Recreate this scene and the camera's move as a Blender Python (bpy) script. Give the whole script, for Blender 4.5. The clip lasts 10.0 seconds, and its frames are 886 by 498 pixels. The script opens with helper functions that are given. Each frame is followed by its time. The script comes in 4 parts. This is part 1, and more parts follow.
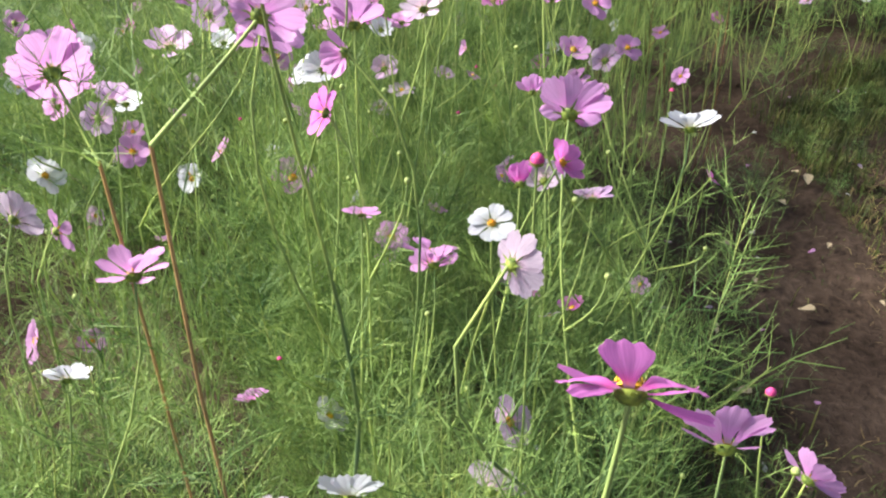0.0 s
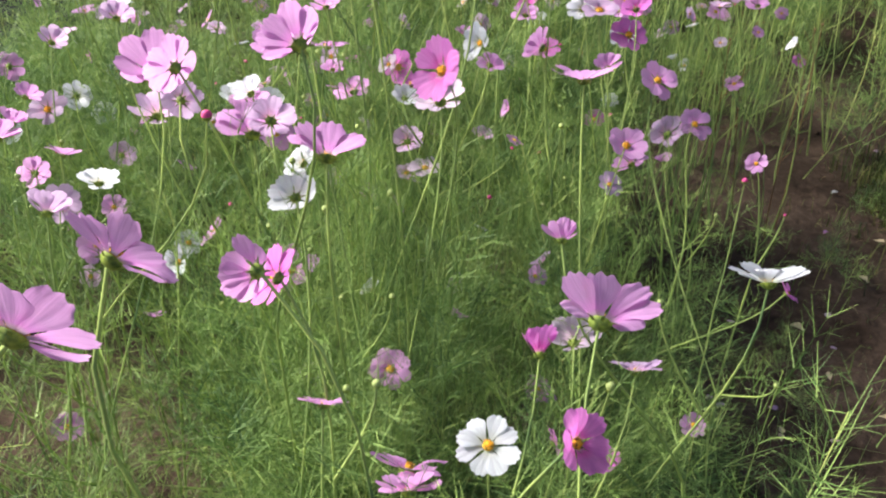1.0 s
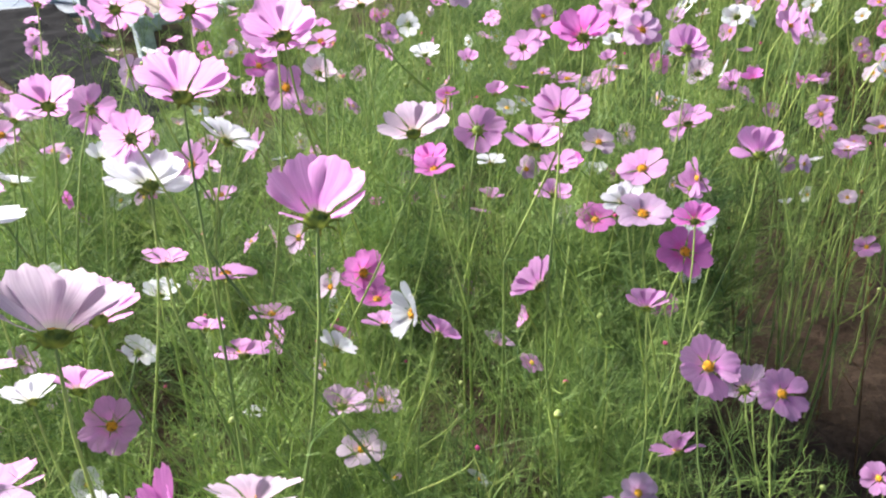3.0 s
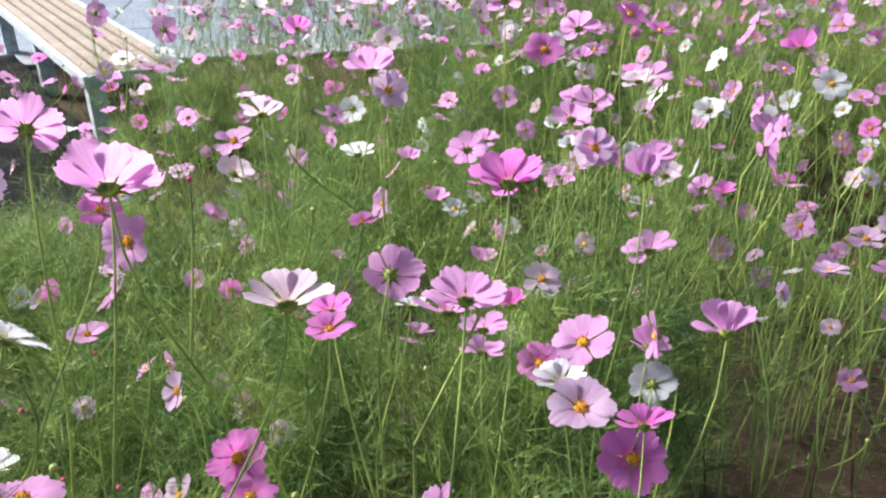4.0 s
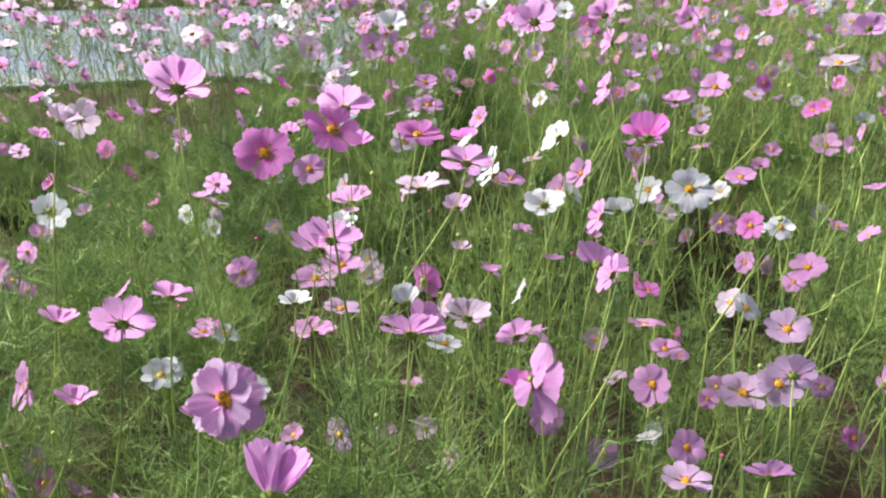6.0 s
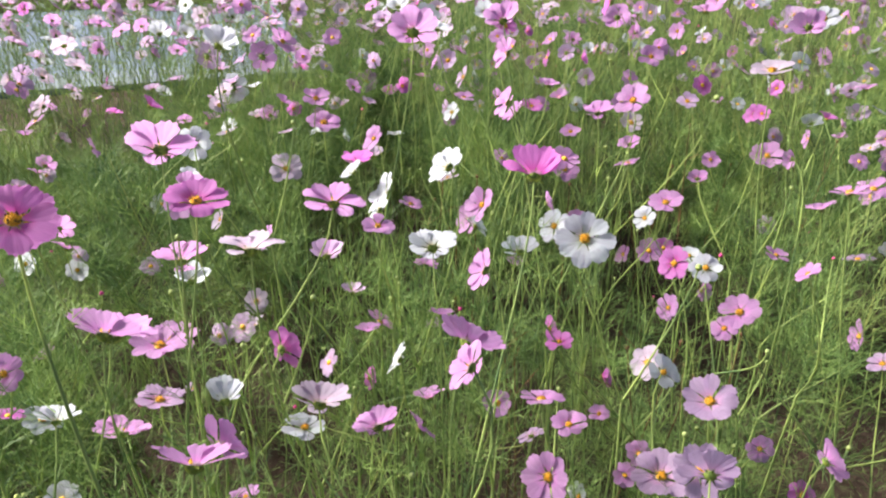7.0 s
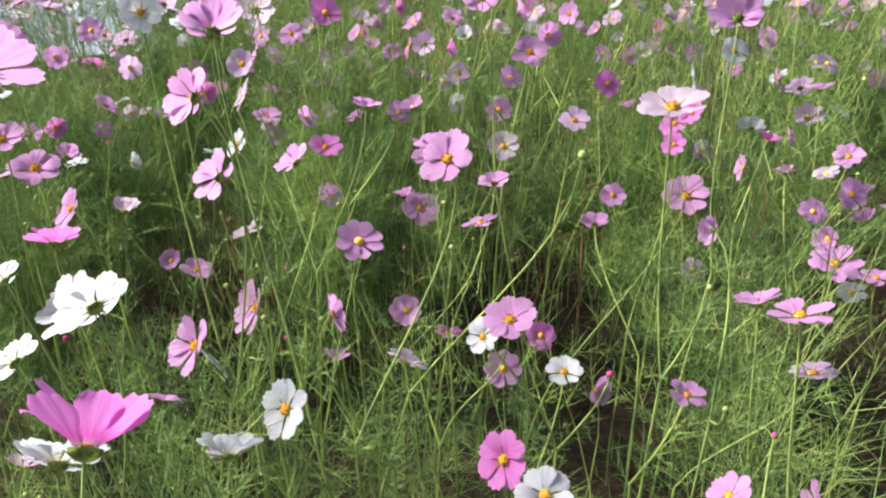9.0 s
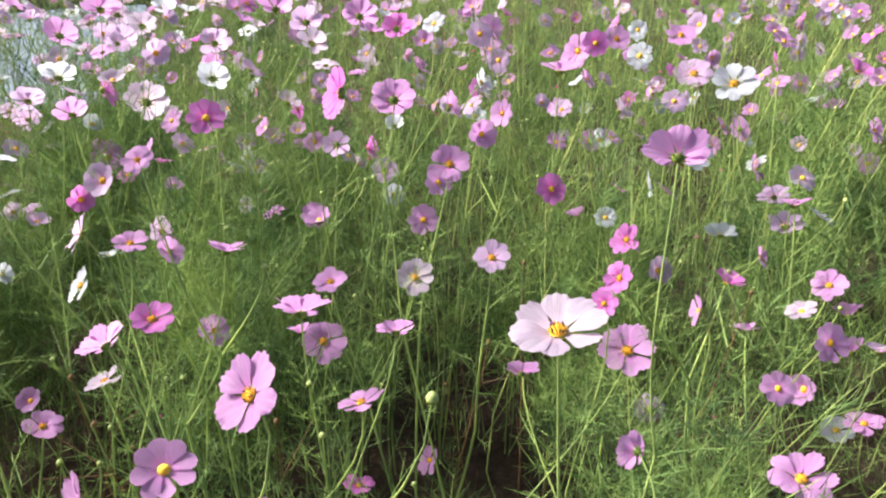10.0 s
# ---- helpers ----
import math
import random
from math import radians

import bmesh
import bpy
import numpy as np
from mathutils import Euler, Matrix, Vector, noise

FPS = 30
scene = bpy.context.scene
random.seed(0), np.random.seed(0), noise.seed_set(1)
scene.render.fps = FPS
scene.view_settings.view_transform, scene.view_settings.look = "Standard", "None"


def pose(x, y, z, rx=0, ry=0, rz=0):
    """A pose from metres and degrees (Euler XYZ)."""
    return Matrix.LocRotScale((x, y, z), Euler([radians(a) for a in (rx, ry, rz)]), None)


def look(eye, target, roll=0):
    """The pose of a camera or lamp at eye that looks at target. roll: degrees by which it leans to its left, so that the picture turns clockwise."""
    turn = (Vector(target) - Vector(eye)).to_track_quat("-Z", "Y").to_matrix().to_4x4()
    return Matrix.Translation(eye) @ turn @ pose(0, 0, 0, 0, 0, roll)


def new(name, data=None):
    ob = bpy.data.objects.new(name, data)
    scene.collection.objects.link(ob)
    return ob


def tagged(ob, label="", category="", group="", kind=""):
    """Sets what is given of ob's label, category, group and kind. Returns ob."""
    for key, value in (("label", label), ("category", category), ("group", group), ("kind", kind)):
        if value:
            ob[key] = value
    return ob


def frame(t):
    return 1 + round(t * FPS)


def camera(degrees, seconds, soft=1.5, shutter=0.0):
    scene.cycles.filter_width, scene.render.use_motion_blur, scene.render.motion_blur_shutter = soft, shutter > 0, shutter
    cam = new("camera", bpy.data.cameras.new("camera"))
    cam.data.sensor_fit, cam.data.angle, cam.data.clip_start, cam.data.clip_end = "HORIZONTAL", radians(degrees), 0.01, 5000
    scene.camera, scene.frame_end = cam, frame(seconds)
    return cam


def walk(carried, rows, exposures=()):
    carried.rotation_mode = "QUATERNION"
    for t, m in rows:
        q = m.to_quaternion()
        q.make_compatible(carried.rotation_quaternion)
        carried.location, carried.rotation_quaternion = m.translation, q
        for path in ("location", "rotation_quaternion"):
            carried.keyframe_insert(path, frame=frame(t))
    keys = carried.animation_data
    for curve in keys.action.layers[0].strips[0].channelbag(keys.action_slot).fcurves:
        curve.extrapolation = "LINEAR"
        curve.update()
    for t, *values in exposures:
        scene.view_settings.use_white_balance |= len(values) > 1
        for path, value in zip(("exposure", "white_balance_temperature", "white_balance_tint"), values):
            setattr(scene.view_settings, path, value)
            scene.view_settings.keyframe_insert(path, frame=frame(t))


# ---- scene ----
cam = camera(57.3, 10.0, soft=2.2)
PATH = [
    (0, (0.000, 0.000, 1.609), (0.000, 1.658, 0.490), -0.00),
    (0.5, (0.031, 0.169, 1.610), (-0.016, 1.827, 0.492), 1.01),
    (1, (0.059, 0.328, 1.634), (-0.079, 1.981, 0.517), 0.47),
    (1.5, (0.105, 0.485, 1.616), (-0.147, 2.123, 0.498), -1.67),
    (2, (0.166, 0.688, 1.618), (-0.212, 2.304, 0.501), -3.50),
    (2.5, (0.202, 0.835, 1.633), (-0.220, 2.460, 0.547), -3.00),
    (3, (0.232, 0.975, 1.659), (-0.220, 2.641, 0.648), -2.24),
    (3.2, (0.237, 1.034, 1.666), (-0.219, 2.718, 0.688), -1.95),
    (4.3, (0.276, 1.387, 1.686), (-0.114, 3.130, 0.786), 0.77),
    (4.5, (0.286, 1.455, 1.684), (-0.078, 3.207, 0.791), 1.19),
    (5, (0.348, 1.652, 1.678), (0.035, 3.420, 0.798), 1.85),
    (5.5, (0.405, 1.845, 1.673), (0.124, 3.620, 0.795), 1.70),
    (5.7, (0.436, 1.930, 1.673), (0.169, 3.704, 0.788), 1.52),
    (6.8, (0.612, 2.272, 1.660), (0.425, 4.045, 0.755), 0.51),
    (7, (0.632, 2.347, 1.652), (0.459, 4.120, 0.743), 0.48),
    (7.5, (0.681, 2.526, 1.627), (0.547, 4.294, 0.702), 0.58),
    (8, (0.739, 2.722, 1.606), (0.654, 4.471, 0.641), 0.77),
    (8.5, (0.815, 2.883, 1.577), (0.755, 4.618, 0.584), 0.77),
    (9, (0.896, 3.093, 1.573), (0.829, 4.824, 0.572), 0.33),
    (9.5, (0.982, 3.280, 1.579), (0.905, 5.021, 0.598), 0.28),
    (10, (1.062, 3.453, 1.625), (0.990, 5.217, 0.686), 0.65),
]
walk(cam, [(t, look(eye, target, roll)) for t, eye, target, roll in PATH],
     exposures=[(0, 1.72), (1, 1.57), (1.5, 1.53), (3, 1.73), (4.5, 1.44), (5, 1.44), (5.6, 1.48), (7, 1.47), (8.5, 1.43), (9.5, 1.56), (10, 1.66)])

rng = np.random.default_rng(11)

# ---- sky and sun ----
SUN_AZ, SUN_EL = 165.0, 38.0
world = bpy.data.worlds.new("sky")
scene.world = world
world.use_nodes = True
wt = world.node_tree
sky = wt.nodes.new("ShaderNodeTexSky")
sky.sky_type = "NISHITA"
sky.sun_disc = False
sky.sun_elevation = radians(SUN_EL)
sky.sun_rotation = radians(90 - SUN_AZ)
sky.air_density, sky.dust_density = 0.9, 3.6
background = wt.nodes["Background"]
background.inputs["Strength"].default_value = 0.072
wt.links.new(sky.outputs["Color"], background.inputs["Color"])
sun_data = bpy.data.lights.new("sun", "SUN")
sun_data.energy, sun_data.angle, sun_data.color = 4.5, radians(18), (1.0, 0.97, 0.93)
sun = new("sun", sun_data)
sun.matrix_world = look((math.cos(radians(SUN_AZ)) * 20, math.sin(radians(SUN_AZ)) * 20, 20 * math.tan(radians(SUN_EL))), (0, 0, 0))


# ---- materials ----
def material(name):
    m = bpy.data.materials.new(name)
    m.use_nodes = True
    nt = m.node_tree
    return m, nt, nt.nodes["Principled BSDF"], nt.nodes["Material Output"]


def node(nt, kind, **values):
    n = nt.nodes.new(kind)
    for key, value in values.items():
        n.inputs[key].default_value = value
    return n


def ramp(nt, fac, stops):
    n = nt.nodes.new("ShaderNodeValToRGB")
    while len(n.color_ramp.elements) < len(stops):
        n.color_ramp.elements.new(0.5)
    for el, (at, col) in zip(n.color_ramp.elements, stops):
        el.position, el.color = at, (*col, 1)
    nt.links.new(fac, n.inputs["Fac"])
    return n.outputs["Color"]


def mixed(nt, a, b, fac, mode="MIX"):
    n = nt.nodes.new("ShaderNodeMix")
    n.data_type, n.blend_type = "RGBA", mode
    for sock, value in ((n.inputs[6], a), (n.inputs[7], b), (n.inputs[0], fac)):
        if isinstance(value, bpy.types.NodeSocket):
            nt.links.new(value, sock)
        else:
            sock.default_value = value if isinstance(value, float) else (*value, 1)
    return n.outputs[2]


def leafy(nt, bsdf, out, colour, share):
    """Thin living tissue: part of the light goes through."""
    tr = nt.nodes.new("ShaderNodeBsdfTranslucent")
    mix = nt.nodes.new("ShaderNodeMixShader")
    mix.inputs[0].default_value = share
    nt.links.new(colour, bsdf.inputs["Base Color"])
    nt.links.new(colour, tr.inputs["Color"])
    nt.links.new(bsdf.outputs[0], mix.inputs[1])
    nt.links.new(tr.outputs[0], mix.inputs[2])
    nt.links.new(mix.outputs[0], out.inputs["Surface"])


def petal_material(name, rgb, base, deep):
    m, nt, bsdf, out = material(name)
    uv = nt.nodes.new("ShaderNodeUVMap")
    split = nt.nodes.new("ShaderNodeSeparateXYZ")
    nt.links.new(uv.outputs[0], split.inputs[0])
    along = ramp(nt, split.outputs[1], [(0.0, base), (0.16, deep), (0.45, rgb), (0.9, rgb), (1.0, tuple(min(0.92, c * 1.08 + 0.02) for c in rgb))])
    stretch = node(nt, "ShaderNodeMapping", Scale=(22, 1.4, 1))
    nt.links.new(uv.outputs[0], stretch.inputs[0])
    veins = node(nt, "ShaderNodeTexNoise", Scale=1.0, Detail=3.0)
    nt.links.new(stretch.outputs[0], veins.inputs["Vector"])
    vein = ramp(nt, veins.outputs["Fac"], [(0.35, (0.86, 0.80, 0.86)), (0.65, (1.06, 1.06, 1.06))])
    col = mixed(nt, along, vein, 1.0, "MULTIPLY")
    geo = nt.nodes.new("ShaderNodeNewGeometry")
    info = nt.nodes.new("ShaderNodeObjectInfo")
    add = nt.nodes.new("ShaderNodeMath")
    nt.links.new(geo.outputs["Random Per Island"], add.inputs[0])
    nt.links.new(info.outputs["Random"], add.inputs[1])
    frac = nt.nodes.new("ShaderNodeMath")
    frac.operation = "FRACT"
    nt.links.new(add.outputs[0], frac.inputs[0])
    tone = ramp(nt, frac.outputs[0], [(0.0, (0.88, 0.86, 0.9)), (0.5, (1, 1, 1)), (1.0, (1.05, 1.08, 1.05))])
    col = mixed(nt, col, tone, 1.0, "MULTIPLY")
    bump = node(nt, "ShaderNodeBump", Strength=0.25, Distance=0.002)
    nt.links.new(veins.outputs["Fac"], bump.inputs["Height"])
    nt.links.new(bump.outputs[0], bsdf.inputs["Normal"])
    bsdf.inputs["Roughness"].default_value = 0.6
    bsdf.inputs["Specular IOR Level"].default_value = 0.25
    leafy(nt, bsdf, out, col, 0.57)
    return m


def green_material(name, low, high, share=0.35, rough=0.55, dry=0.0):
    m, nt, bsdf, out = material(name)
    geo = nt.nodes.new("ShaderNodeNewGeometry")
    col = ramp(nt, geo.outputs["Random Per Island"], [(0.0, low), (0.55, tuple((a + b) / 2 for a, b in zip(low, high))), (1.0, high)])
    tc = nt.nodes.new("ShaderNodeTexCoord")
    # Blotches from dark cool to bright warm: clump shade and light painted into the colour.
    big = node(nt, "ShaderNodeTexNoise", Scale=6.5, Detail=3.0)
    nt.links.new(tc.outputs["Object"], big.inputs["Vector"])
    clump_shade = ramp(nt, big.outputs["Fac"], [(0.32, (0.34, 0.42, 0.48)), (0.68, (1.65, 1.5, 1.2))])
    col = mixed(nt, col, clump_shade, 1.0, "MULTIPLY")
    if dry:
        patch = node(nt, "ShaderNodeTexNoise", Scale=6.5, Detail=3.0)
        nt.links.new(tc.outputs["Object"], patch.inputs["Vector"])
        where = ramp(nt, patch.outputs["Fac"], [(0.52, (0, 0, 0)), (0.72, (dry, dry, dry))])
        col = mixed(nt, col, (0.20, 0.13, 0.055), where)
    bsdf.inputs["Roughness"].default_value = rough
    bsdf.inputs["Specular IOR Level"].default_value = 0.16
    leafy(nt, bsdf, out, col, share)
    return m


def speckled(name, dark, light, scale, rough, bump=0.4, dist=0.01, fine=8.0):
    m, nt, bsdf, out = material(name)
    tc = nt.nodes.new("ShaderNodeTexCoord")
    a = node(nt, "ShaderNodeTexNoise", Scale=scale, Detail=5.0, Roughness=0.6)
    b = node(nt, "ShaderNodeTexNoise", Scale=scale * fine, Detail=4.0, Roughness=0.7)
    for n in (a, b):
        nt.links.new(tc.outputs["Object"], n.inputs["Vector"])
    col = ramp(nt, a.outputs["Fac"], [(0.3, dark), (0.7, light)])
    grain = ramp(nt, b.outputs["Fac"], [(0.3, (0.6, 0.6, 0.6)), (0.7, (1.3, 1.3, 1.3))])
    col = mixed(nt, col, grain, 1.0, "MULTIPLY")
    nt.links.new(col, bsdf.inputs["Base Color"])
    bp = node(nt, "ShaderNodeBump", Strength=bump, Distance=dist)
    nt.links.new(b.outputs["Fac"], bp.inputs["Height"])
    nt.links.new(bp.outputs[0], bsdf.inputs["Normal"])
    bsdf.inputs["Roughness"].default_value = rough
    return m


PETAL = {
    "pink": petal_material("petal pink", (0.58, 0.31, 0.56), (0.56, 0.46, 0.46), (0.72, 0.30, 0.66)),
    "magenta": petal_material("petal magenta", (0.61, 0.20, 0.53), (0.52, 0.30, 0.36), (0.66, 0.12, 0.46)),
    "lilac": petal_material("petal lilac", (0.55, 0.395, 0.57), (0.62, 0.54, 0.46), (0.71, 0.41, 0.64)),
    "blush": petal_material("petal blush", (0.53, 0.44, 0.53), (0.64, 0.62, 0.50), (0.74, 0.54, 0.66)),
    "white": petal_material("petal white", (0.60, 0.63, 0.66), (0.55, 0.61, 0.42), (0.55, 0.58, 0.55)),
}
COLOURS = list(PETAL)
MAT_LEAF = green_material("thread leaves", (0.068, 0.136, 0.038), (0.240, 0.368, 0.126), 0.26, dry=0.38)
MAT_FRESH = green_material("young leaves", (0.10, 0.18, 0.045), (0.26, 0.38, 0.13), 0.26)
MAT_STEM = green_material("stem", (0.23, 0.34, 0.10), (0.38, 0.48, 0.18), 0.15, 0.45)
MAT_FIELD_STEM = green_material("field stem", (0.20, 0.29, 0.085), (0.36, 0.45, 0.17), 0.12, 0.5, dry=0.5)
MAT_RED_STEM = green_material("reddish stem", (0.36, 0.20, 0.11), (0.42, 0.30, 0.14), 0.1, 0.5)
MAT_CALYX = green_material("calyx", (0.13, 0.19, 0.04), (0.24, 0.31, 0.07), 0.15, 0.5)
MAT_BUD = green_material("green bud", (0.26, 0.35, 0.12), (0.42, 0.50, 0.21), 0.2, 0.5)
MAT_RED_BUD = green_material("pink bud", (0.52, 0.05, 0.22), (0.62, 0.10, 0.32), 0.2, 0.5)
MAT_DISC = speckled("yellow disc", (0.66, 0.30, 0.012), (0.84, 0.48, 0.03), 9.0, 0.8, 0.15, 0.01)
MAT_DARK = speckled("dark anthers", (0.06, 0.03, 0.01), (0.18, 0.09, 0.02), 6.0, 0.8)
MAT_SOIL = speckled("soil", (0.027, 0.0175, 0.012), (0.078, 0.054, 0.038), 3.5, 0.95, 0.9, 0.02)
MAT_SOIL.node_tree.nodes["Principled BSDF"].inputs["Specular IOR Level"].default_value = 0.06
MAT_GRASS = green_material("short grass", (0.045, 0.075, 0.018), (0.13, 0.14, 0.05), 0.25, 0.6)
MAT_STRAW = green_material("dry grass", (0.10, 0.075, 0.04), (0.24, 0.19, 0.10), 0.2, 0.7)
MAT_PAVING = speckled("pale concrete", (0.135, 0.165, 0.215), (0.18, 0.215, 0.265), 1.4, 0.85, 0.3, 0.004, 30.0)
MAT_PAVING.node_tree.nodes["Principled BSDF"].inputs["Specular IOR Level"].default_value = 0.12
MAT_KERB = speckled("worn kerb slabs", (0.15, 0.175, 0.21), (0.215, 0.24, 0.275), 2.2, 0.9, 0.35, 0.004, 22.0)
MAT_METAL = speckled("blue-grey paint", (0.36, 0.42, 0.47), (0.48, 0.54, 0.58), 3.0, 0.45, 0.1, 0.002)
MAT_BLACK = speckled("black fabric", (0.005, 0.005, 0.006), (0.012, 0.012, 0.014), 6.0, 1.0, 0.3, 0.002)
MAT_BLACK.node_tree.nodes["Principled BSDF"].inputs["Specular IOR Level"].default_value = 0.05
MAT_WOOD = speckled("weathered timber", (0.15, 0.12, 0.09), (0.25, 0.20, 0.16), 4.0, 0.75, 0.4, 0.002, 14.0)
MAT_BROWN = speckled("brown timber", (0.10, 0.06, 0.035), (0.18, 0.11, 0.07), 4.0, 0.8, 0.4, 0.003)


# ---- mesh tools ----
def mesh_of(name, verts, faces, mats, index=None, uv=None, smooth=True):
    """A mesh from arrays: verts (n, 3), faces (m, 4) or (m, 3), one material index and one uv a vertex where given."""
    me = bpy.data.meshes.new(name)
    verts, faces = np.asarray(verts, np.float32), np.asarray(faces, np.int32)
    m, k = faces.shape
    me.vertices.add(len(verts))
    me.vertices.foreach_set("co", verts.ravel())
    me.loops.add(m * k)
    me.loops.foreach_set("vertex_index", faces.ravel())
    me.polygons.add(m)
    me.polygons.foreach_set("loop_start", np.arange(0, m * k, k, dtype=np.int32))
    me.polygons.foreach_set("loop_total", np.full(m, k, np.int32))
    for one in mats:
        me.materials.append(one)
    if index is not None:
        me.polygons.foreach_set("material_index", np.asarray(index, np.int32))
    me.polygons.foreach_set("use_smooth", np.full(m, smooth))
    if uv is not None:
        layer = me.uv_layers.new(name="uv")
        layer.data.foreach_set("uv", np.asarray(uv, np.float32)[faces.ravel()].ravel())
    me.update(calc_edges=True)
    return me


def joined(pieces):
    """Arrays of several pieces (verts, faces, ...) as one; further arrays are strung together."""
    n = np.cumsum([0] + [len(p[0]) for p in pieces])
    out = [np.concatenate([p[0] for p in pieces]), np.concatenate([p[1] + s for p, s in zip(pieces, n)])]
    return out + [np.concatenate([p[k] for p in pieces]) for k in range(2, len(pieces[0]))]


def moved(verts, m):
    m = np.array(m)
    return verts @ m[:3, :3].T + m[:3, 3]


def part(name, data, parent, label=""):
    ob = new(name, data)
    ob.parent = parent
    return tagged(ob, label)


def box_mesh(name, size, mat, bevel=0.004):
    bm = bmesh.new()
    bmesh.ops.create_cube(bm, size=1)
    bmesh.ops.scale(bm, vec=size, verts=bm.verts)
    bmesh.ops.bevel(bm, geom=bm.edges[:], offset=bevel, segments=2, affect="EDGES")
    me = bpy.data.meshes.new(name)
    bm.to_mesh(me)
    bm.free()
    me.materials.append(mat)
    return me


def tube(points, radii, sides=5):
    """A tapered tube along a line of points, with a closed tip."""
    p = np.asarray(points, float)
    t = np.gradient(p, axis=0)
    t /= np.linalg.norm(t, axis=1, keepdims=True)
    a = np.cross(t, (0.31, 0.95, 0.05))
    a /= np.linalg.norm(a, axis=1, keepdims=True)
    b = np.cross(t, a)
    ang = np.arange(sides) * 2 * math.pi / sides
    r = np.asarray(radii)[:, None, None]
    v = p[:, None] + r * (np.cos(ang)[:, None] * a[:, None] + np.sin(ang)[:, None] * b[:, None])
    k = len(p)
    i, j = np.meshgrid(np.arange(k - 1), np.arange(sides), indexing="ij")
    n = (j + 1) % sides
    f = np.stack([i * sides + j, i * sides + n, (i + 1) * sides + n, (i + 1) * sides + j], -1).reshape(-1, 4)
    return v.reshape(-1, 3), f


def bend(p0, p1, d0, d1, n=9):
    """Points on a smooth line from p0 to p1 that leaves along d0 and arrives along d1."""
    s = np.linspace(0, 1, n)[:, None]
    h = (2 * s**3 - 3 * s**2 + 1, s**3 - 2 * s**2 + s, -2 * s**3 + 3 * s**2, s**3 - s**2)
    return h[0] * p0 + h[1] * d0 + h[2] * p1 + h[3] * d1


# ---- thread leaves ----
def leaf_shape(r, fine):
    """One finely cut leaf of length 1 along +y: a midrib with pairs of thread lobes."""
    strips = []

    def thread(p, d, length, width, segs, sag):
        d = d / np.linalg.norm(d)
        side = np.cross(d, r.normal(size=3))
        side /= np.linalg.norm(side)
        rows = []
        for k in range(segs + 1):
            s = k / segs
            q = p + d * length * s + np.array((0, 0, -sag * length * s * s))
            w = width * (1 - 0.75 * s)
            rows += [q - side * w, q + side * w]
        f = [(2 * k, 2 * k + 1, 2 * k + 3, 2 * k + 2) for k in range(segs)]
        strips.append((np.array(rows), np.array(f)))
        return lambda s: p + d * length * s + np.array((0, 0, -sag * length * s * s))

    w = 0.0050 if fine else 0.0066
    at = thread(np.zeros(3), np.array((0, 1, 0.1)), 1.0, w * 1.5, 3 if fine else 2, 0.3)
    for s in (0.15, 0.3, 0.45, 0.62, 0.82) if fine else (0.2, 0.36, 0.52, 0.68, 0.84):
        for sign in (-1, 1):
            if r.random() < 0.06:
                continue
            d = np.array((sign * r.uniform(0.5, 1.1), 0.8, r.uniform(-0.3, 0.6)))
            length = (0.62 - 0.38 * s) * r.uniform(0.75, 1.25)
            sub = thread(at(s), d, length, w, 1, r.uniform(-0.45, 0.35))
            if fine and r.random() < 0.7:
                thread(sub(0.42), d + np.array((-sign * 0.7, 0.5, r.uniform(-0.3, 0.4))), length * 0.5, w * 0.9, 1, 0.1)
            if fine and r.random() < 0.4:
                thread(sub(0.3), d + np.array((sign * 0.6, -0.4, r.uniform(-0.2, 0.4))), length * 0.5, w * 0.9, 1, 0.1)
    return joined(strips)


LEAVES = {True: [leaf_shape(rng, True) for _ in range(8)], False: [leaf_shape(rng, False) for _ in range(6)]}


def leaf_at(p, az, up, length, fine=True):
    v, f = LEAVES[fine][rng.integers(len(LEAVES[fine]))]
    m = Matrix.Translation(p) @ Matrix.Rotation(az, 4, "Z") @ Matrix.Rotation(up, 4, "X") @ Matrix.Rotation(rng.uniform(-0.6, 0.6), 4, "Y") @ Matrix.Scale(length, 4)
    return moved(v, m), f


def leafy_plant(fine, nodes, branches):
    """The green of one plant, 1 m high: leaf pairs up the stem and on side branches; the stems themselves too."""
    leaves, stems = [], []

    def shoot(p0, p1, n, big, lo):
        lean = np.array((rng.normal(0, 0.05), rng.normal(0, 0.05), 0))
        pts = bend(p0, p1, (p1 - p0) * 0.8 + lean, (p1 - p0) + np.array((0, 0, 0.1)), 6)
        stems.append(tube(pts, np.linspace(0.0021 if big else 0.0014, 0.0007, 6), 3))
        for k in range(n):
            s = lo + (1 - lo) * (k + rng.uniform(0, 0.6)) / n
            q = np.array([np.interp(s * 5, np.arange(6), pts[:, c]) for c in range(3)])
            az = rng.uniform(0, 6.28)
            for turn in (0, math.pi):
                leaves.append(leaf_at(q, az + turn + rng.normal(0, 0.3), rng.uniform(0.65, 1.4), rng.uniform(0.11, 0.19) * (1.5 - 0.75 * s), fine))
        return pts

    main = shoot(np.zeros(3), np.array((rng.normal(0, 0.04), rng.normal(0, 0.04), 1.0)), nodes, True, 0.36)
    for _ in range(branches):
        k = rng.integers(1, 4)
        az, reach = rng.uniform(0, 6.28), rng.uniform(0.08, 0.2)
        top = main[k] + np.array((math.cos(az) * reach, math.sin(az) * reach, rng.uniform(0.3, 0.55) * (1.1 - main[k][2])))
        shoot(main[k], top, max(2, nodes // 3), False, 0.2)
    return joined(leaves), joined(stems)


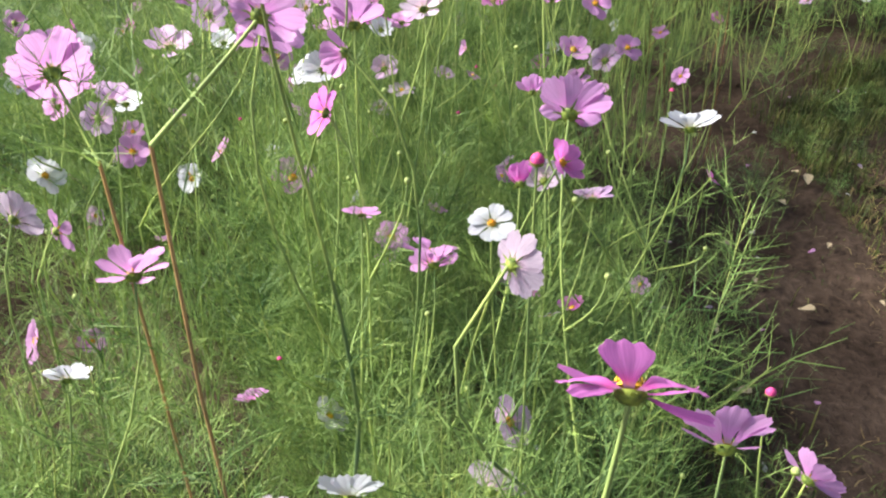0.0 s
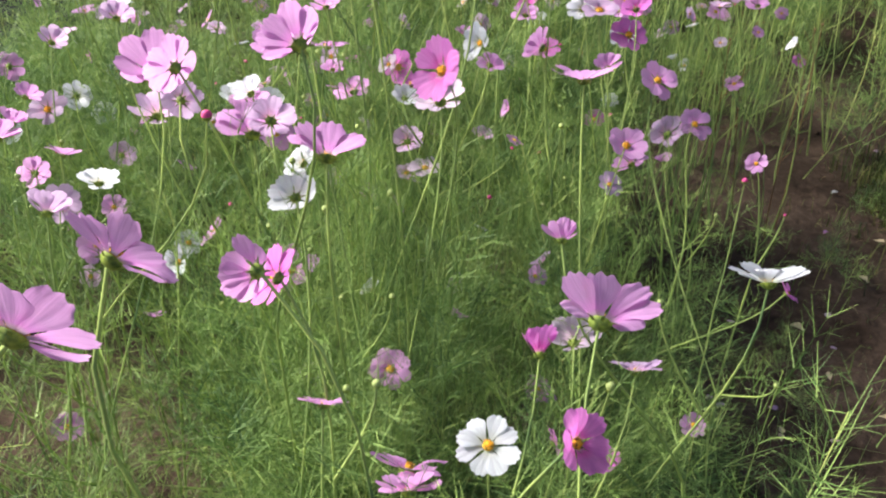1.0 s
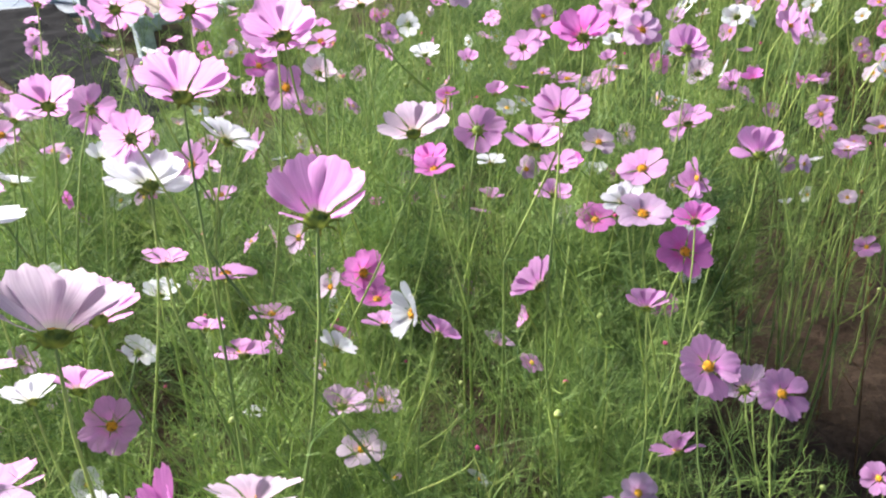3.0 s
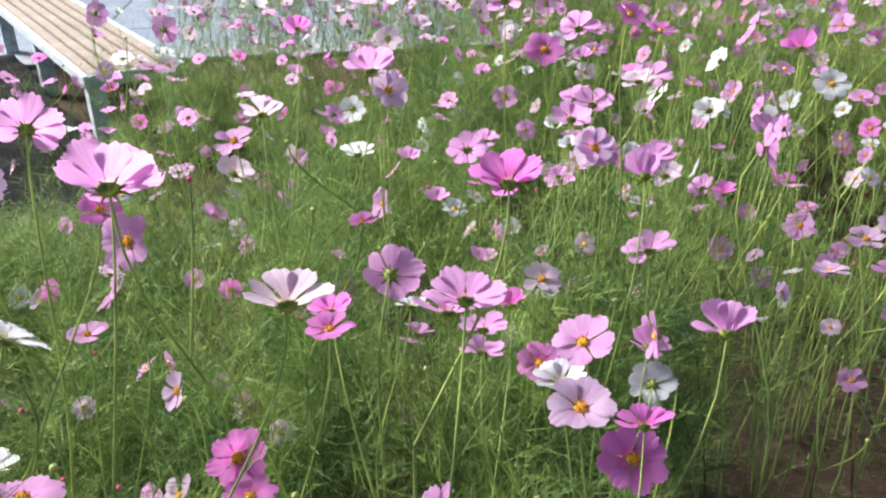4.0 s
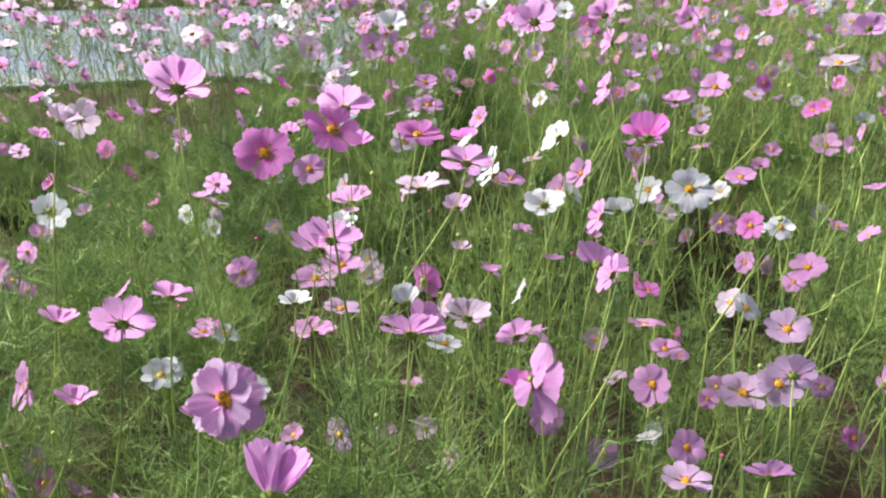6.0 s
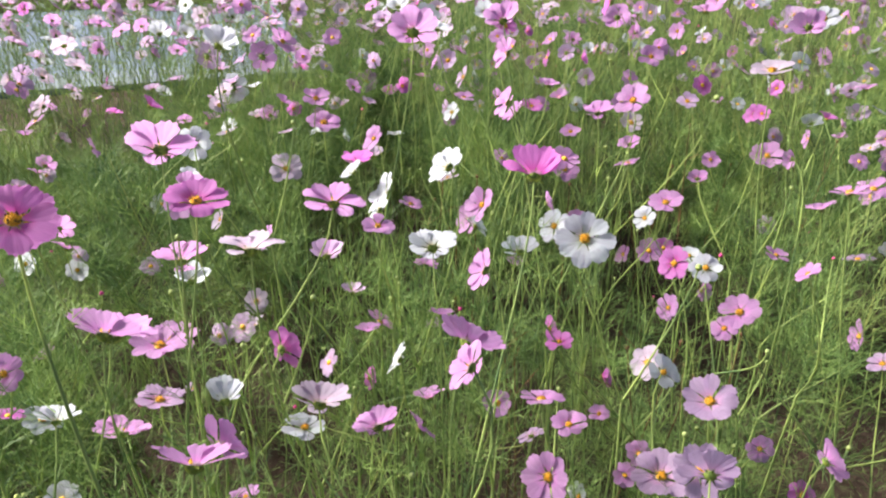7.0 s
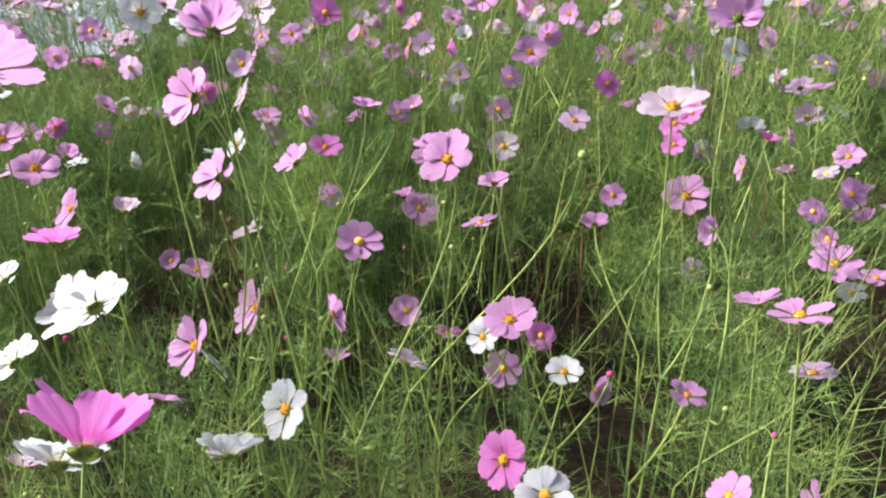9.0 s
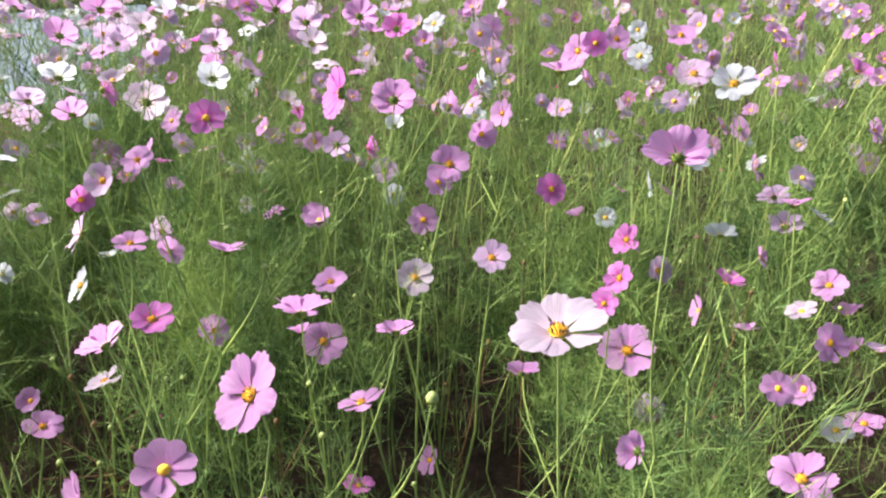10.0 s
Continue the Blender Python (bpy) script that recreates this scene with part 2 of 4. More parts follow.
FULL = [leafy_plant(True, 11, 5) for _ in range(8)]
LIGHT = [leafy_plant(False, 11, 5) for _ in range(6)]
SMALL = [leafy_plant(True, 6, 2) for _ in range(8)]
SMALL_MESH = [mesh_of("thread foliage", *joined([p[0], p[1]]), [MAT_LEAF, MAT_FIELD_STEM], [0] * len(p[0][1]) + [1] * len(p[1][1])) for p in SMALL]


# ---- blossoms ----
def petal_shape(r, across, along):
    """A petal of length 1 along +y: narrow foot, broad pleated blade, toothed end. Verts, faces, uv."""
    u = np.linspace(-1, 1, across + 1)
    s = np.linspace(0, 1, along + 1)
    uu, ss = np.meshgrid(u, s)
    step = np.clip(ss / 0.7, 0, 1)
    half = 0.06 + r.uniform(0.22, 0.285) * step * step * (3 - 2 * step) - 0.065 * np.clip((ss - 0.74) / 0.26, 0, 1) ** 2
    teeth = r.uniform(0.02, 0.05) * np.cos(uu * math.pi * 2.6 + r.uniform(-0.6, 0.6)) - 0.085 * uu**2 - 0.05 * np.abs(uu) ** 5
    x = uu * half
    y = 0.05 + 0.95 * ss + teeth * np.clip((ss - 0.7) / 0.3, 0, 1)
    bow = r.uniform(-0.03, 0.11)
    z = bow * np.sin(ss * math.pi) - r.uniform(-0.05, 0.12) * ss**2 + 0.009 * np.cos(uu * math.pi * 3) * ss + r.uniform(0.0, 0.09) * uu**2 * ss + r.normal(0, 0.03) * uu * ss
    v = np.stack([x, y, z], -1).reshape(-1, 3)
    w = across + 1
    i, j = np.meshgrid(np.arange(along), np.arange(across), indexing="ij")
    f = np.stack([i * w + j, i * w + j + 1, (i + 1) * w + j + 1, (i + 1) * w + j], -1).reshape(-1, 4)
    return v, f, np.stack([(uu + 1) / 2, ss], -1).reshape(-1, 2)


PETAL_SHAPES = [petal_shape(rng, 10, 8) for _ in range(10)]
PETAL_MESH = {c: [mesh_of("petal", v, f, [PETAL[c]], uv=uv) for v, f, uv in PETAL_SHAPES] for c in COLOURS}


def dome(radius, height, rings=4, sides=12, foot=0.0):
    rows = []
    for k in range(rings + 1):
        a = k / rings * math.pi / 2
        rows.append([(radius * math.cos(a) * math.cos(t), radius * math.cos(a) * math.sin(t), foot + height * math.sin(a)) for t in np.arange(sides) * 2 * math.pi / sides])
    v = np.array(rows).reshape(-1, 3)
    i, j = np.meshgrid(np.arange(rings), np.arange(sides), indexing="ij")
    n = (j + 1) % sides
    return v, np.stack([i * sides + j, i * sides + n, (i + 1) * sides + n, (i + 1) * sides + j], -1).reshape(-1, 4)


def disc_mesh():
    """The yellow middle: a low dome set with small florets, some with dark anthers. Radius for a blossom of radius 1."""
    pieces, index = [dome(0.185, 0.10, 3, 12, 0.06)], []
    index += [0] * len(pieces[0][1])
    for k in range(26):
        rad, az = 0.19 * math.sqrt((k + 0.5) / 26), k * 2.39996
        v, f = dome(0.03, 0.075, 1, 4)
        z = 0.06 + 0.09 * math.sqrt(max(0.0, 1 - (rad / 0.22) ** 2))
        pieces.append((v + (rad * math.cos(az), rad * math.sin(az), z), f))
        index += [1 if (k % 2 == 0 and rad > 0.1) else 0] * len(f)
    v, f = joined(pieces)
    return mesh_of("disc", v, f, [MAT_DISC, MAT_DARK], index)


def calyx_arrays(sides=8, rings=3, round_=10):
    """The green cup and its narrow bracts behind the petals."""
    v, f = dome(0.215, -0.17, rings, round_, 0.0)
    pieces = [(v, f[:, ::-1])]
    for k in range(sides):
        a = k * 2 * math.pi / sides + 0.2
        d, t = np.array((math.cos(a), math.sin(a), 0)), np.array((-math.sin(a), math.cos(a), 0))
        rows = [d * 0.14 - t * 0.04 + (0, 0, -0.09), d * 0.14 + t * 0.04 + (0, 0, -0.09), d * 0.27 + t * 0.032 + (0, 0, -0.045), d * 0.27 - t * 0.032 + (0, 0, -0.045),
                d * 0.42 + t * 0.004 + (0, 0, -0.085), d * 0.42 - t * 0.004 + (0, 0, -0.085)]
        pieces.append((np.array(rows), np.array([(0, 1, 2, 3), (3, 2, 4, 5)])))
    return joined(pieces)


DISC_MESH = disc_mesh()
CALYX = calyx_arrays()
FAR_CALYX = calyx_arrays(6, 2, 6)
CALYX_MESH = mesh_of("calyx", *CALYX, [MAT_CALYX])


def bud_arrays(rings=4, sides=10):
    v, f = dome(1.0, 1.1, rings, sides, 0.1)
    w, g = dome(1.02, -0.9, rings - 1, sides, 0.1)
    pieces = [(v, f), (w, g[:, ::-1])]
    for k in range(6):
        a = k * math.pi / 3
        d, t = np.array((math.cos(a), math.sin(a), 0)), np.array((-math.sin(a), math.cos(a), 0))
        rows = [d * 0.7 - t * 0.2 + (0, 0, -0.7), d * 0.7 + t * 0.2 + (0, 0, -0.7), d * 1.5 + t * 0.02 + (0, 0, -0.2), d * 1.5 - t * 0.02 + (0, 0, -0.2)]
        pieces.append((np.array(rows), np.array([(0, 1, 2, 3)])))
    index = [0] * len(f) + [1] * (len(g) + 6)
    return (*joined(pieces), index)


BUD = bud_arrays()
FAR_BUD = bud_arrays(2, 6)
BUD_MESH = {"green": mesh_of("bud", BUD[0], BUD[1], [MAT_BUD, MAT_CALYX], BUD[2]), "red": mesh_of("bud", BUD[0], BUD[1], [MAT_RED_BUD, MAT_CALYX], BUD[2])}


def facing(az, el):
    """The turn that points +z along the given azimuth and elevation (degrees)."""
    a, e = radians(az), radians(el)
    n = Vector((math.cos(a) * math.cos(e), math.sin(a) * math.cos(e), math.sin(e)))
    return n, n.to_track_quat("Z", "Y").to_matrix().to_4x4()


WORDS = {"pink": "pink", "magenta": "deep magenta", "lilac": "pale lilac", "blush": "blush-white", "white": "white"}


def plant_stem(plant, top, along, thick=1.0, red=False, fork=None):
    """A stem from the plant's foot to a node, a branch on to the blossom, leaf pairs, and now and then a forking side shoot with a bud."""
    top, along = np.array(top), np.array(along)
    knee = np.array(fork) if fork else np.array((top[0] * 0.3 + rng.normal(0, 0.025), top[1] * 0.3 + rng.normal(0, 0.025), top[2] * rng.uniform(0.5, 0.74)))
    end = along * 0.45 + np.array((0, 0, 0.4))
    end = end / np.linalg.norm(end) * np.linalg.norm(top - knee) * 0.8
    low = bend(np.zeros(3), knee, np.array((rng.normal(0, 0.08), rng.normal(0, 0.08), knee[2])), knee + np.array((rng.normal(0, 0.05), rng.normal(0, 0.05), 0)), 7)
    high = bend(knee, top, (top - knee) * 1.15 + np.array((rng.normal(0, 0.05), rng.normal(0, 0.05), 0)), end, 8)
    if red:
        high = bend(knee, top, top - knee, (top - knee) * 0.9 + end * 0.1, 8)
    part("stem", mesh_of("stem", *tube(low, np.linspace(0.0029, 0.0022, 7) * (0.72 if red else thick), 6), [MAT_RED_STEM if red else MAT_STEM]), plant)
    part("branch", mesh_of("branch", *tube(high, np.linspace(0.0020, 0.0012, 8) * thick, 6), [MAT_STEM]), plant)
    line = np.concatenate([low, high[1:]])
    n = len(line)
    leaves = []
    for s in (0.36, 0.46, 0.54, 0.66, 0.8):
        q = np.array([np.interp(s * (n - 1), np.arange(n), line[:, c]) for c in range(3)])
        az = rng.uniform(0, 6.28)
        for turn in (0, math.pi):
            if rng.random() < 0.9:
                leaves.append(leaf_at(q, az + turn, rng.uniform(0.6, 1.25), rng.uniform(0.07, 0.14) * (1.35 - 0.7 * s)))
    away = knee[:2] - top[:2] + rng.normal(0, 0.03, 2)
    away *= min(1.0, 0.1 / np.linalg.norm(away))
    for start, chance in () if red else ((knee, 0.42), (high[3], 0.15)):
        if rng.random() > chance:
            continue
        tip = start + np.array((*(away * rng.uniform(0.6, 1.3)), rng.uniform(0.1, 0.26)))
        tip[2] = min(tip[2], top[2] + 0.02)
        run = bend(start, tip, (tip - start) * 1.2 + np.array((*away, 0)) * 0.4, np.array((0, 0, 0.12)), 7)
        shoot = part("side_shoot", mesh_of("side_shoot", *tube(run, np.linspace(0.0019, 0.0012, 7), 5), [MAT_STEM]), plant)
        for turn in (0, math.pi):
            leaves.append(leaf_at(run[3], rng.uniform(0, 1) + turn, 0.9, rng.uniform(0.05, 0.09)))
        bud = part("bud", BUD_MESH["red" if rng.random() < 0.22 else "green"], shoot)
        bud.matrix_basis = Matrix.Translation(tip) @ Matrix.Rotation(rng.normal(0, 0.4), 4, "X") @ Matrix.Scale(rng.uniform(0.0034, 0.0055), 4)
    part("foliage", mesh_of("foliage", *joined(leaves), [MAT_FRESH]), plant)


def oval(x, y, cx, cy, rx, ry):
    return ((x - cx) / rx) ** 2 + ((y - cy) / ry) ** 2 < 1


def gap(x, y):
    """The bare hollows inside the field."""
    return oval(x, y, 1.0, 2.75, 0.52, 1.15) or oval(x, y, 1.15, 4.75, 0.38, 0.26) or oval(x, y, 0.42, 4.7, 0.2, 0.2)


def thin(x, y):
    """Where the growth before the hollows stays low."""
    return oval(x, y, 0.74, 2.0, 0.42, 0.75) or oval(x, y, 0.55, 3.3, 0.36, 0.3) or oval(x, y, 1.05, 4.3, 0.36, 0.36)


def plant_at(x, y, z, lean, foot=None):
    """The empty at a plant's foot, a little aside from its blossom, with the leafy lower growth."""
    bx, by = foot or (x + lean[0] + rng.normal(0, 0.12), y + lean[1] + rng.normal(0, 0.12))
    plant = new("cosmos_plant")
    plant.location = (bx, by, 0)
    if rng.random() < (0.3 if by > 3.0 and bx > -0.3 else 0.5):
        low = part("lower_foliage", SMALL_MESH[rng.integers(len(SMALL_MESH))], plant)
        low.rotation_euler = (0, 0, rng.uniform(0, 6.28))
        wide = 0.35 if gap(bx, by) or thin(bx, by) else 0.8
        low.scale = (wide, wide, max(0.3, z * min(0.88, max(0.4, 0.68 + 0.9 * noise.noise((bx * 2.6, by * 2.6, 2)) + rng.normal(0, 0.08)))))
    return plant, np.array((x - bx, y - by, z))


def bloom(x, y, z, colour, size, az, el, cup=15, red=None):
    """A cosmos plant whose blossom, of that width in centimetres, sits at (x, y, z) and faces az, el; red: the node at which a reddish stem branches."""
    n, turn = facing(az, el)
    plant, top = plant_at(x, y, z, (-n.x * 0.06, -n.y * 0.06), red and (red[0] + 0.02, red[1]))
    tagged(plant, f"green cosmos plant with a {WORDS[colour]} flower on a thin stem", "flower", "cosmos plants in the field")
    rad = size / 200
    plant_stem(plant, top - np.array(n) * rad * 0.12, n, 0.85 + 0.3 * rng.random(), bool(red), red and (-0.02, 0, red[2]))
    head = part("blossom", CALYX_MESH, plant)
    head.matrix_basis = Matrix.Translation(top) @ turn @ Matrix.Rotation(rng.uniform(0, 6.28), 4, "Z") @ Matrix.Scale(rad, 4)
    disc = part("disc", DISC_MESH, head, "yellow flower centre")
    disc.scale = [min(1.0, max(0.5, 1.35 - cup / 48))] * 3
    ragged = rng.random() < 0.3
    for k in range(8):
        petal = part("petal", PETAL_MESH[colour][rng.integers(len(PETAL_SHAPES))], head)
        lift = cup + rng.normal(0, 9 if ragged else 4.5)
        petal.matrix_basis = (Matrix.Rotation(radians(k * 45 + rng.normal(0, 3.5)), 4, "Z") @ Matrix.Translation((0, 0.11, 0.012 * (k % 2))) @ Matrix.Rotation(radians(lift), 4, "X")
                              @ Matrix.Diagonal((rng.uniform(0.92, 1.1), rng.uniform(0.83, 0.97), 1, 1)))


def bud_on_stem(x, y, z, kind, size):
    plant, top = plant_at(x, y, z, (0, 0))
    tagged(plant, f"green cosmos plant with a closed {'pink' if kind == 'red' else 'green'} bud", "flower", "cosmos plants in the field")
    plant_stem(plant, top, (0, 0, 1), 0.8)
    bud = part("bud", BUD_MESH[kind], plant)
    bud.matrix_basis = Matrix.Translation(top) @ Matrix.Scale(size / 200, 4)


# ---- ground, path, bench ----
def field_edge(y):
    """Where the field ends on the side of the bare soil."""
    return 0.46 + 0.52 * max(0.0, y - 1.4) + 0.4 * max(0.0, y - 2.7)


def ground_sheet():
    def lines(lo, hi, step, out):
        mid = np.arange(lo, hi, step)
        far = np.geomspace(step * 2, out, 22)
        return np.concatenate([(lo - far)[::-1], mid, hi + far])

    xs, ys = lines(-3.4, 4.2, 0.05, 600), lines(-0.6, 7.0, 0.05, 600)
    gx, gy = np.meshgrid(xs, ys)
    gz = np.zeros_like(gx)
    for i in range(gx.shape[0]):
        for j in range(gx.shape[1]):
            a, b = gx[i, j], gy[i, j]
            if -3.4 < a < 4.2 and -0.6 < b < 7.0:
                gz[i, j] = 0.03 * noise.noise((a * 1.7, b * 1.7, 0)) + 0.016 * noise.noise((a * 7, b * 7, 3)) + 0.008 * noise.noise((a * 19, b * 19, 5))
    w = len(xs)
    i, j = np.meshgrid(np.arange(len(ys) - 1), np.arange(w - 1), indexing="ij")
    f = np.stack([i * w + j, i * w + j + 1, (i + 1) * w + j + 1, (i + 1) * w + j], -1).reshape(-1, 4)
    ob = new("ground", mesh_of("ground", np.stack([gx, gy, gz], -1).reshape(-1, 3), f, [MAT_SOIL]))
    tagged(ob, "bare dark brown earth under and beside the flower field", "ground", kind="structure")


ground_sheet()


def paved_path():
    """A pale paved path behind the field, laid from broad slabs."""
    path = tagged(new("pavement"), "pale blue-grey paved path beyond the flowers", "path", kind="structure")
    path.matrix_basis = pose(-0.9, 8.37, 0, rz=23)
    slab = box_mesh("slab", (0.894, 0.894, 0.06), MAT_PAVING, 0.004)
    part("bedding", box_mesh("bedding", (8.1, 3.1, 0.05), MAT_PAVING, 0.004), path).location = (-4.05, 1.55, 0.0)
    kerb = box_mesh("kerb_slab", (0.594, 0.394, 0.07), MAT_KERB, 0.006)
    for i in range(13):
        part("kerb_slab", kerb, path).location = (-0.3 - 0.6 * i, 0.2, 0.006 + rng.normal(0, 0.0015))
    for i in range(9):
        for j in range(3):
            ob = part("slab", slab, path)
            ob.location = (-0.45 - 0.9 * i, 0.85 + 0.9 * j, 0.004 + rng.normal(0, 0.0012))
    board = box_mesh("edging", (8.3, 0.06, 0.16), MAT_BROWN, 0.008)
    edge = tagged(new("trim", board), "dark brown timber edging along the far side of the path", "edging", kind="structure")
    edge.matrix_basis = path.matrix_basis @ pose(-4.05, 3.16, 0.08)


paved_path()


def slatted_bench():
    bench = tagged(new("bench"), "low slatted timber bench with blue-grey metal frame and legs", "bench")
    bench.matrix_basis = pose(-2.78, 5.22, 0, rz=139)
    long, wide, high = 3.0, 0.58, 0.47
    slat = box_mesh("slat", (long - 0.04, 0.066, 0.03), MAT_WOOD, 0.006)
    for k in range(6):
        ob = part("slat", slat, bench)
        ob.location = (long / 2, -0.07 - 0.088 * k, high - 0.012 + rng.normal(0, 0.001))
    rail = box_mesh("rail", (long + 0.06, 0.035, 0.07), MAT_METAL, 0.006)
    for y in (-0.012, -wide + 0.012):
        part("rail", rail, bench).location = (long / 2, y, high - 0.03)
    cross = box_mesh("end_rail", (0.035, wide - 0.06, 0.07), MAT_METAL, 0.006)
    for x in (-0.012, long + 0.012):
        part("end_rail", cross, bench).location = (x, -wide / 2, high - 0.032)
    leg = box_mesh("leg", (0.1, 0.1, high - 0.066), MAT_METAL, 0.006)
    for x in (0.06, long / 2, long - 0.06):
        for y in (-0.065, -wide + 0.065):
            part("leg", leg, bench).location = (x, y, (high - 0.066) / 2)


slatted_bench()


def mat_coords(x, y):
    """Along and across the black mat in front of the bench."""
    return (x + 2.55) * -0.755 + (y - 4.9) * 0.656, (x + 2.55) * 0.656 + (y - 4.9) * 0.755


def weed_mat():
    us, vs = np.linspace(-0.6, 3.2, 96), np.linspace(-0.6, 0.12, 30)
    u, v = np.meshgrid(us, vs)
    v = v + 0.03 * np.sin(u * 3.1) * (np.abs(v) > 0.1)
    x, y = -2.55 - 0.755 * u + 0.656 * v, 4.9 + 0.656 * u + 0.755 * v
    z = np.array([[0.05 + 0.03 * noise.noise((a * 4.5, b * 4.5, 9)) + 0.014 * noise.noise((a * 13, b * 13, 4)) for a, b in zip(p, q)] for p, q in zip(x, y)])
    w = len(us)
    i, j = np.meshgrid(np.arange(len(vs) - 1), np.arange(w - 1), indexing="ij")
    f = np.stack([i * w + j, i * w + j + 1, (i + 1) * w + j + 1, (i + 1) * w + j], -1).reshape(-1, 4)
    mat = new("weed_mat", mesh_of("weed_mat", np.stack([x, y, z], -1).reshape(-1, 3), f, [MAT_BLACK]))
    tagged(mat, "wrinkled black fabric sheet lying on the soil before the bench", "mat")
    thick = mat.modifiers.new("thickness", "SOLIDIFY")
    thick.thickness, thick.offset = 0.006, -1


weed_mat()

# ---- the flowers that stand nearest, one plant each ----
bloom(0.143, 0.844, 1.223, "pink", 9.4, 74, 23, 32)
bloom(0.378, 1.131, 1.068, "white", 9.2, 89, 49, 25)
bloom(0.059, 0.832, 1.084, "white", 5.8, -94, 71, 8)
bloom(0.115, 0.698, 1.238, "magenta", 4.9, -33, 43, 22)
bloom(-0.631, 1.782, 0.630, "white", 6.6, -93, 52, 10)
bloom(-0.113, 1.022, 1.266, "pink", 8.6, 92, 41, 35)
bloom(0.328, 1.748, 1.068, "pink", 7.4, -66, 54, 12)
bloom(0.416, 1.994, 0.846, "lilac", 8.4, 93, 6, 20)
bloom(0.450, 1.917, 0.907, "pink", 7.5, -58, 51, 12)
bloom(0.250, 1.504, 1.054, "pink", 6.9, -64, 59, 12)
bloom(0.808, 2.948, 0.588, "pink", 6.7, -126, 64, 10)
bloom(0.561, 1.814, 0.876, "pink", 4.7, -137, 34, 18)
bloom(-0.619, 1.469, 0.958, "white", 7.2, 107, 32, 22)
bloom(0.138, 1.143, 1.307, "pink", 6.9, 98, 68, 15)
bloom(0.259, 1.924, 1.021, "pink", 6.7, 95, 40, 35)
bloom(-0.652, 1.553, 0.859, "pink", 4.9, -83, 43, 10)
bloom(0.126, 1.068, 1.154, "pink", 5.3, 91, 33, 52)
bloom(-0.020, 1.255, 1.266, "magenta", 8.5, -136, 30, 25)
bloom(0.009, 1.665, 1.155, "white", 7.1, -141, 16, 25)
bloom(-0.079, 1.988, 1.228, "blush", 10.5, 109, 38, 22)
bloom(-0.043, 2.246, 1.130, "pink", 9.4, 90, -10, 25)
bloom(-0.034, 2.316, 1.039, "white", 5.8, 99, 45, 22)
bloom(0.150, 2.452, 1.035, "blush", 6.9, -48, 60, 10)
bloom(0.400, 2.144, 1.162, "pink", 9.3, 92, 31, 40)
bloom(-0.089, 2.122, 1.109, "magenta", 6.8, -128, 90, 14)
bloom(0.135, 2.148, 1.325, "magenta", 9.2, 109, 33, 28)
bloom(0.214, 2.605, 1.211, "pink", 7.3, -67, 47, 14)
bloom(0.490, 2.684, 1.210, "pink", 7.9, -28, 21, 22)
bloom(0.236, 2.137, 1.129, "pink", 8.1, -135, 67, 14)
bloom(0.243, 2.049, 1.097, "lilac", 8.4, -103, 78, 12)
bloom(0.728, 2.917, 0.737, "blush", 4.6, -118, 60, 10)
bloom(0.335, 2.298, 0.966, "white", 7.4, 91, -2, 18)
bloom(0.306, 2.026, 1.055, "magenta", 8.2, -75, 53, 12)
bloom(-0.282, 1.775, 1.099, "pink", 8.4, 87, 72, 10)
bloom(0.120, 1.857, 1.082, "pink", 8.1, 144, 18, 35)
bloom(-0.185, 2.013, 0.970, "magenta", 8.3, -38, 21, 15)
bloom(0.055, 3.159, 1.243, "magenta", 9.2, -80, 48, 12)
bloom(0.305, 3.081, 1.314, "magenta", 7.0, -40, 81, 14)
bloom(-0.216, 2.810, 1.227, "lilac", 8.9, -39, 44, 12)
bloom(-0.537, 2.734, 1.049, "blush", 8.6, 96, 18, 25)
bloom(-0.395, 3.392, 1.197, "blush", 7.3, 104, -12, 14)
bloom(-0.186, 2.629, 1.314, "pink", 10.8, 111, 45, 35)
bloom(-0.296, 2.412, 1.296, "blush", 7.6, 108, 54, 22)
bloom(-0.507, 2.700, 1.135, "pink", 8.4, -111, 70, 15)
bloom(-0.307, 2.866, 1.064, "white", 8.2, 110, 48, 22)
bloom(-0.283, 2.958, 0.910, "pink", 7.7, -132, 26, 18)
bloom(-0.224, 2.981, 1.018, "pink", 6.6, 100, 40, 40)
bloom(-0.070, 2.903, 1.080, "pink", 9.3, 107, 21, 20)
bloom(-0.516, 3.420, 0.984, "white", 7.6, 107, -14, 14)
bloom(0.322, 2.659, 1.004, "pink", 9.7, 98, 32, 20)
bloom(0.701, 3.262, 0.818, "pink", 8.1, -131, 34, 18)
bloom(0.727, 3.008, 0.826, "lilac", 7.6, 146, 78, 15)
bloom(0.600, 2.846, 0.849, "lilac", 4.7, -38, 30, 15)
bloom(0.454, 3.247, 0.900, "pink", 7.8, 121, 22, 22)
bloom(0.483, 3.680, 0.969, "white", 9.7, 98, 24, 22)
bloom(0.868, 3.509, 0.861, "blush", 6.4, -148, 41, 14)
bloom(0.918, 3.284, 0.830, "lilac", 8.4, -84, 52, 12)
bloom(0.364, 3.271, 0.914, "blush", 9.5, 93, 28, 22)
bloom(0.148, 2.668, 1.132, "pink", 4.7, 108, 39, 40)
bloom(-0.004, 2.735, 0.905, "pink", 7.6, 86, 43, 40)
bloom(0.153, 2.470, 0.856, "magenta", 8.3, -89, 69, 12)
bloom(0.214, 2.123, 1.077, "white", 7.5, 109, 25, 22)
bloom(0.333, 2.322, 1.037, "pink", 7.1, -162, 5, 20)
bloom(0.106, 2.166, 1.111, "pink", 7.0, 99, 34, 20)
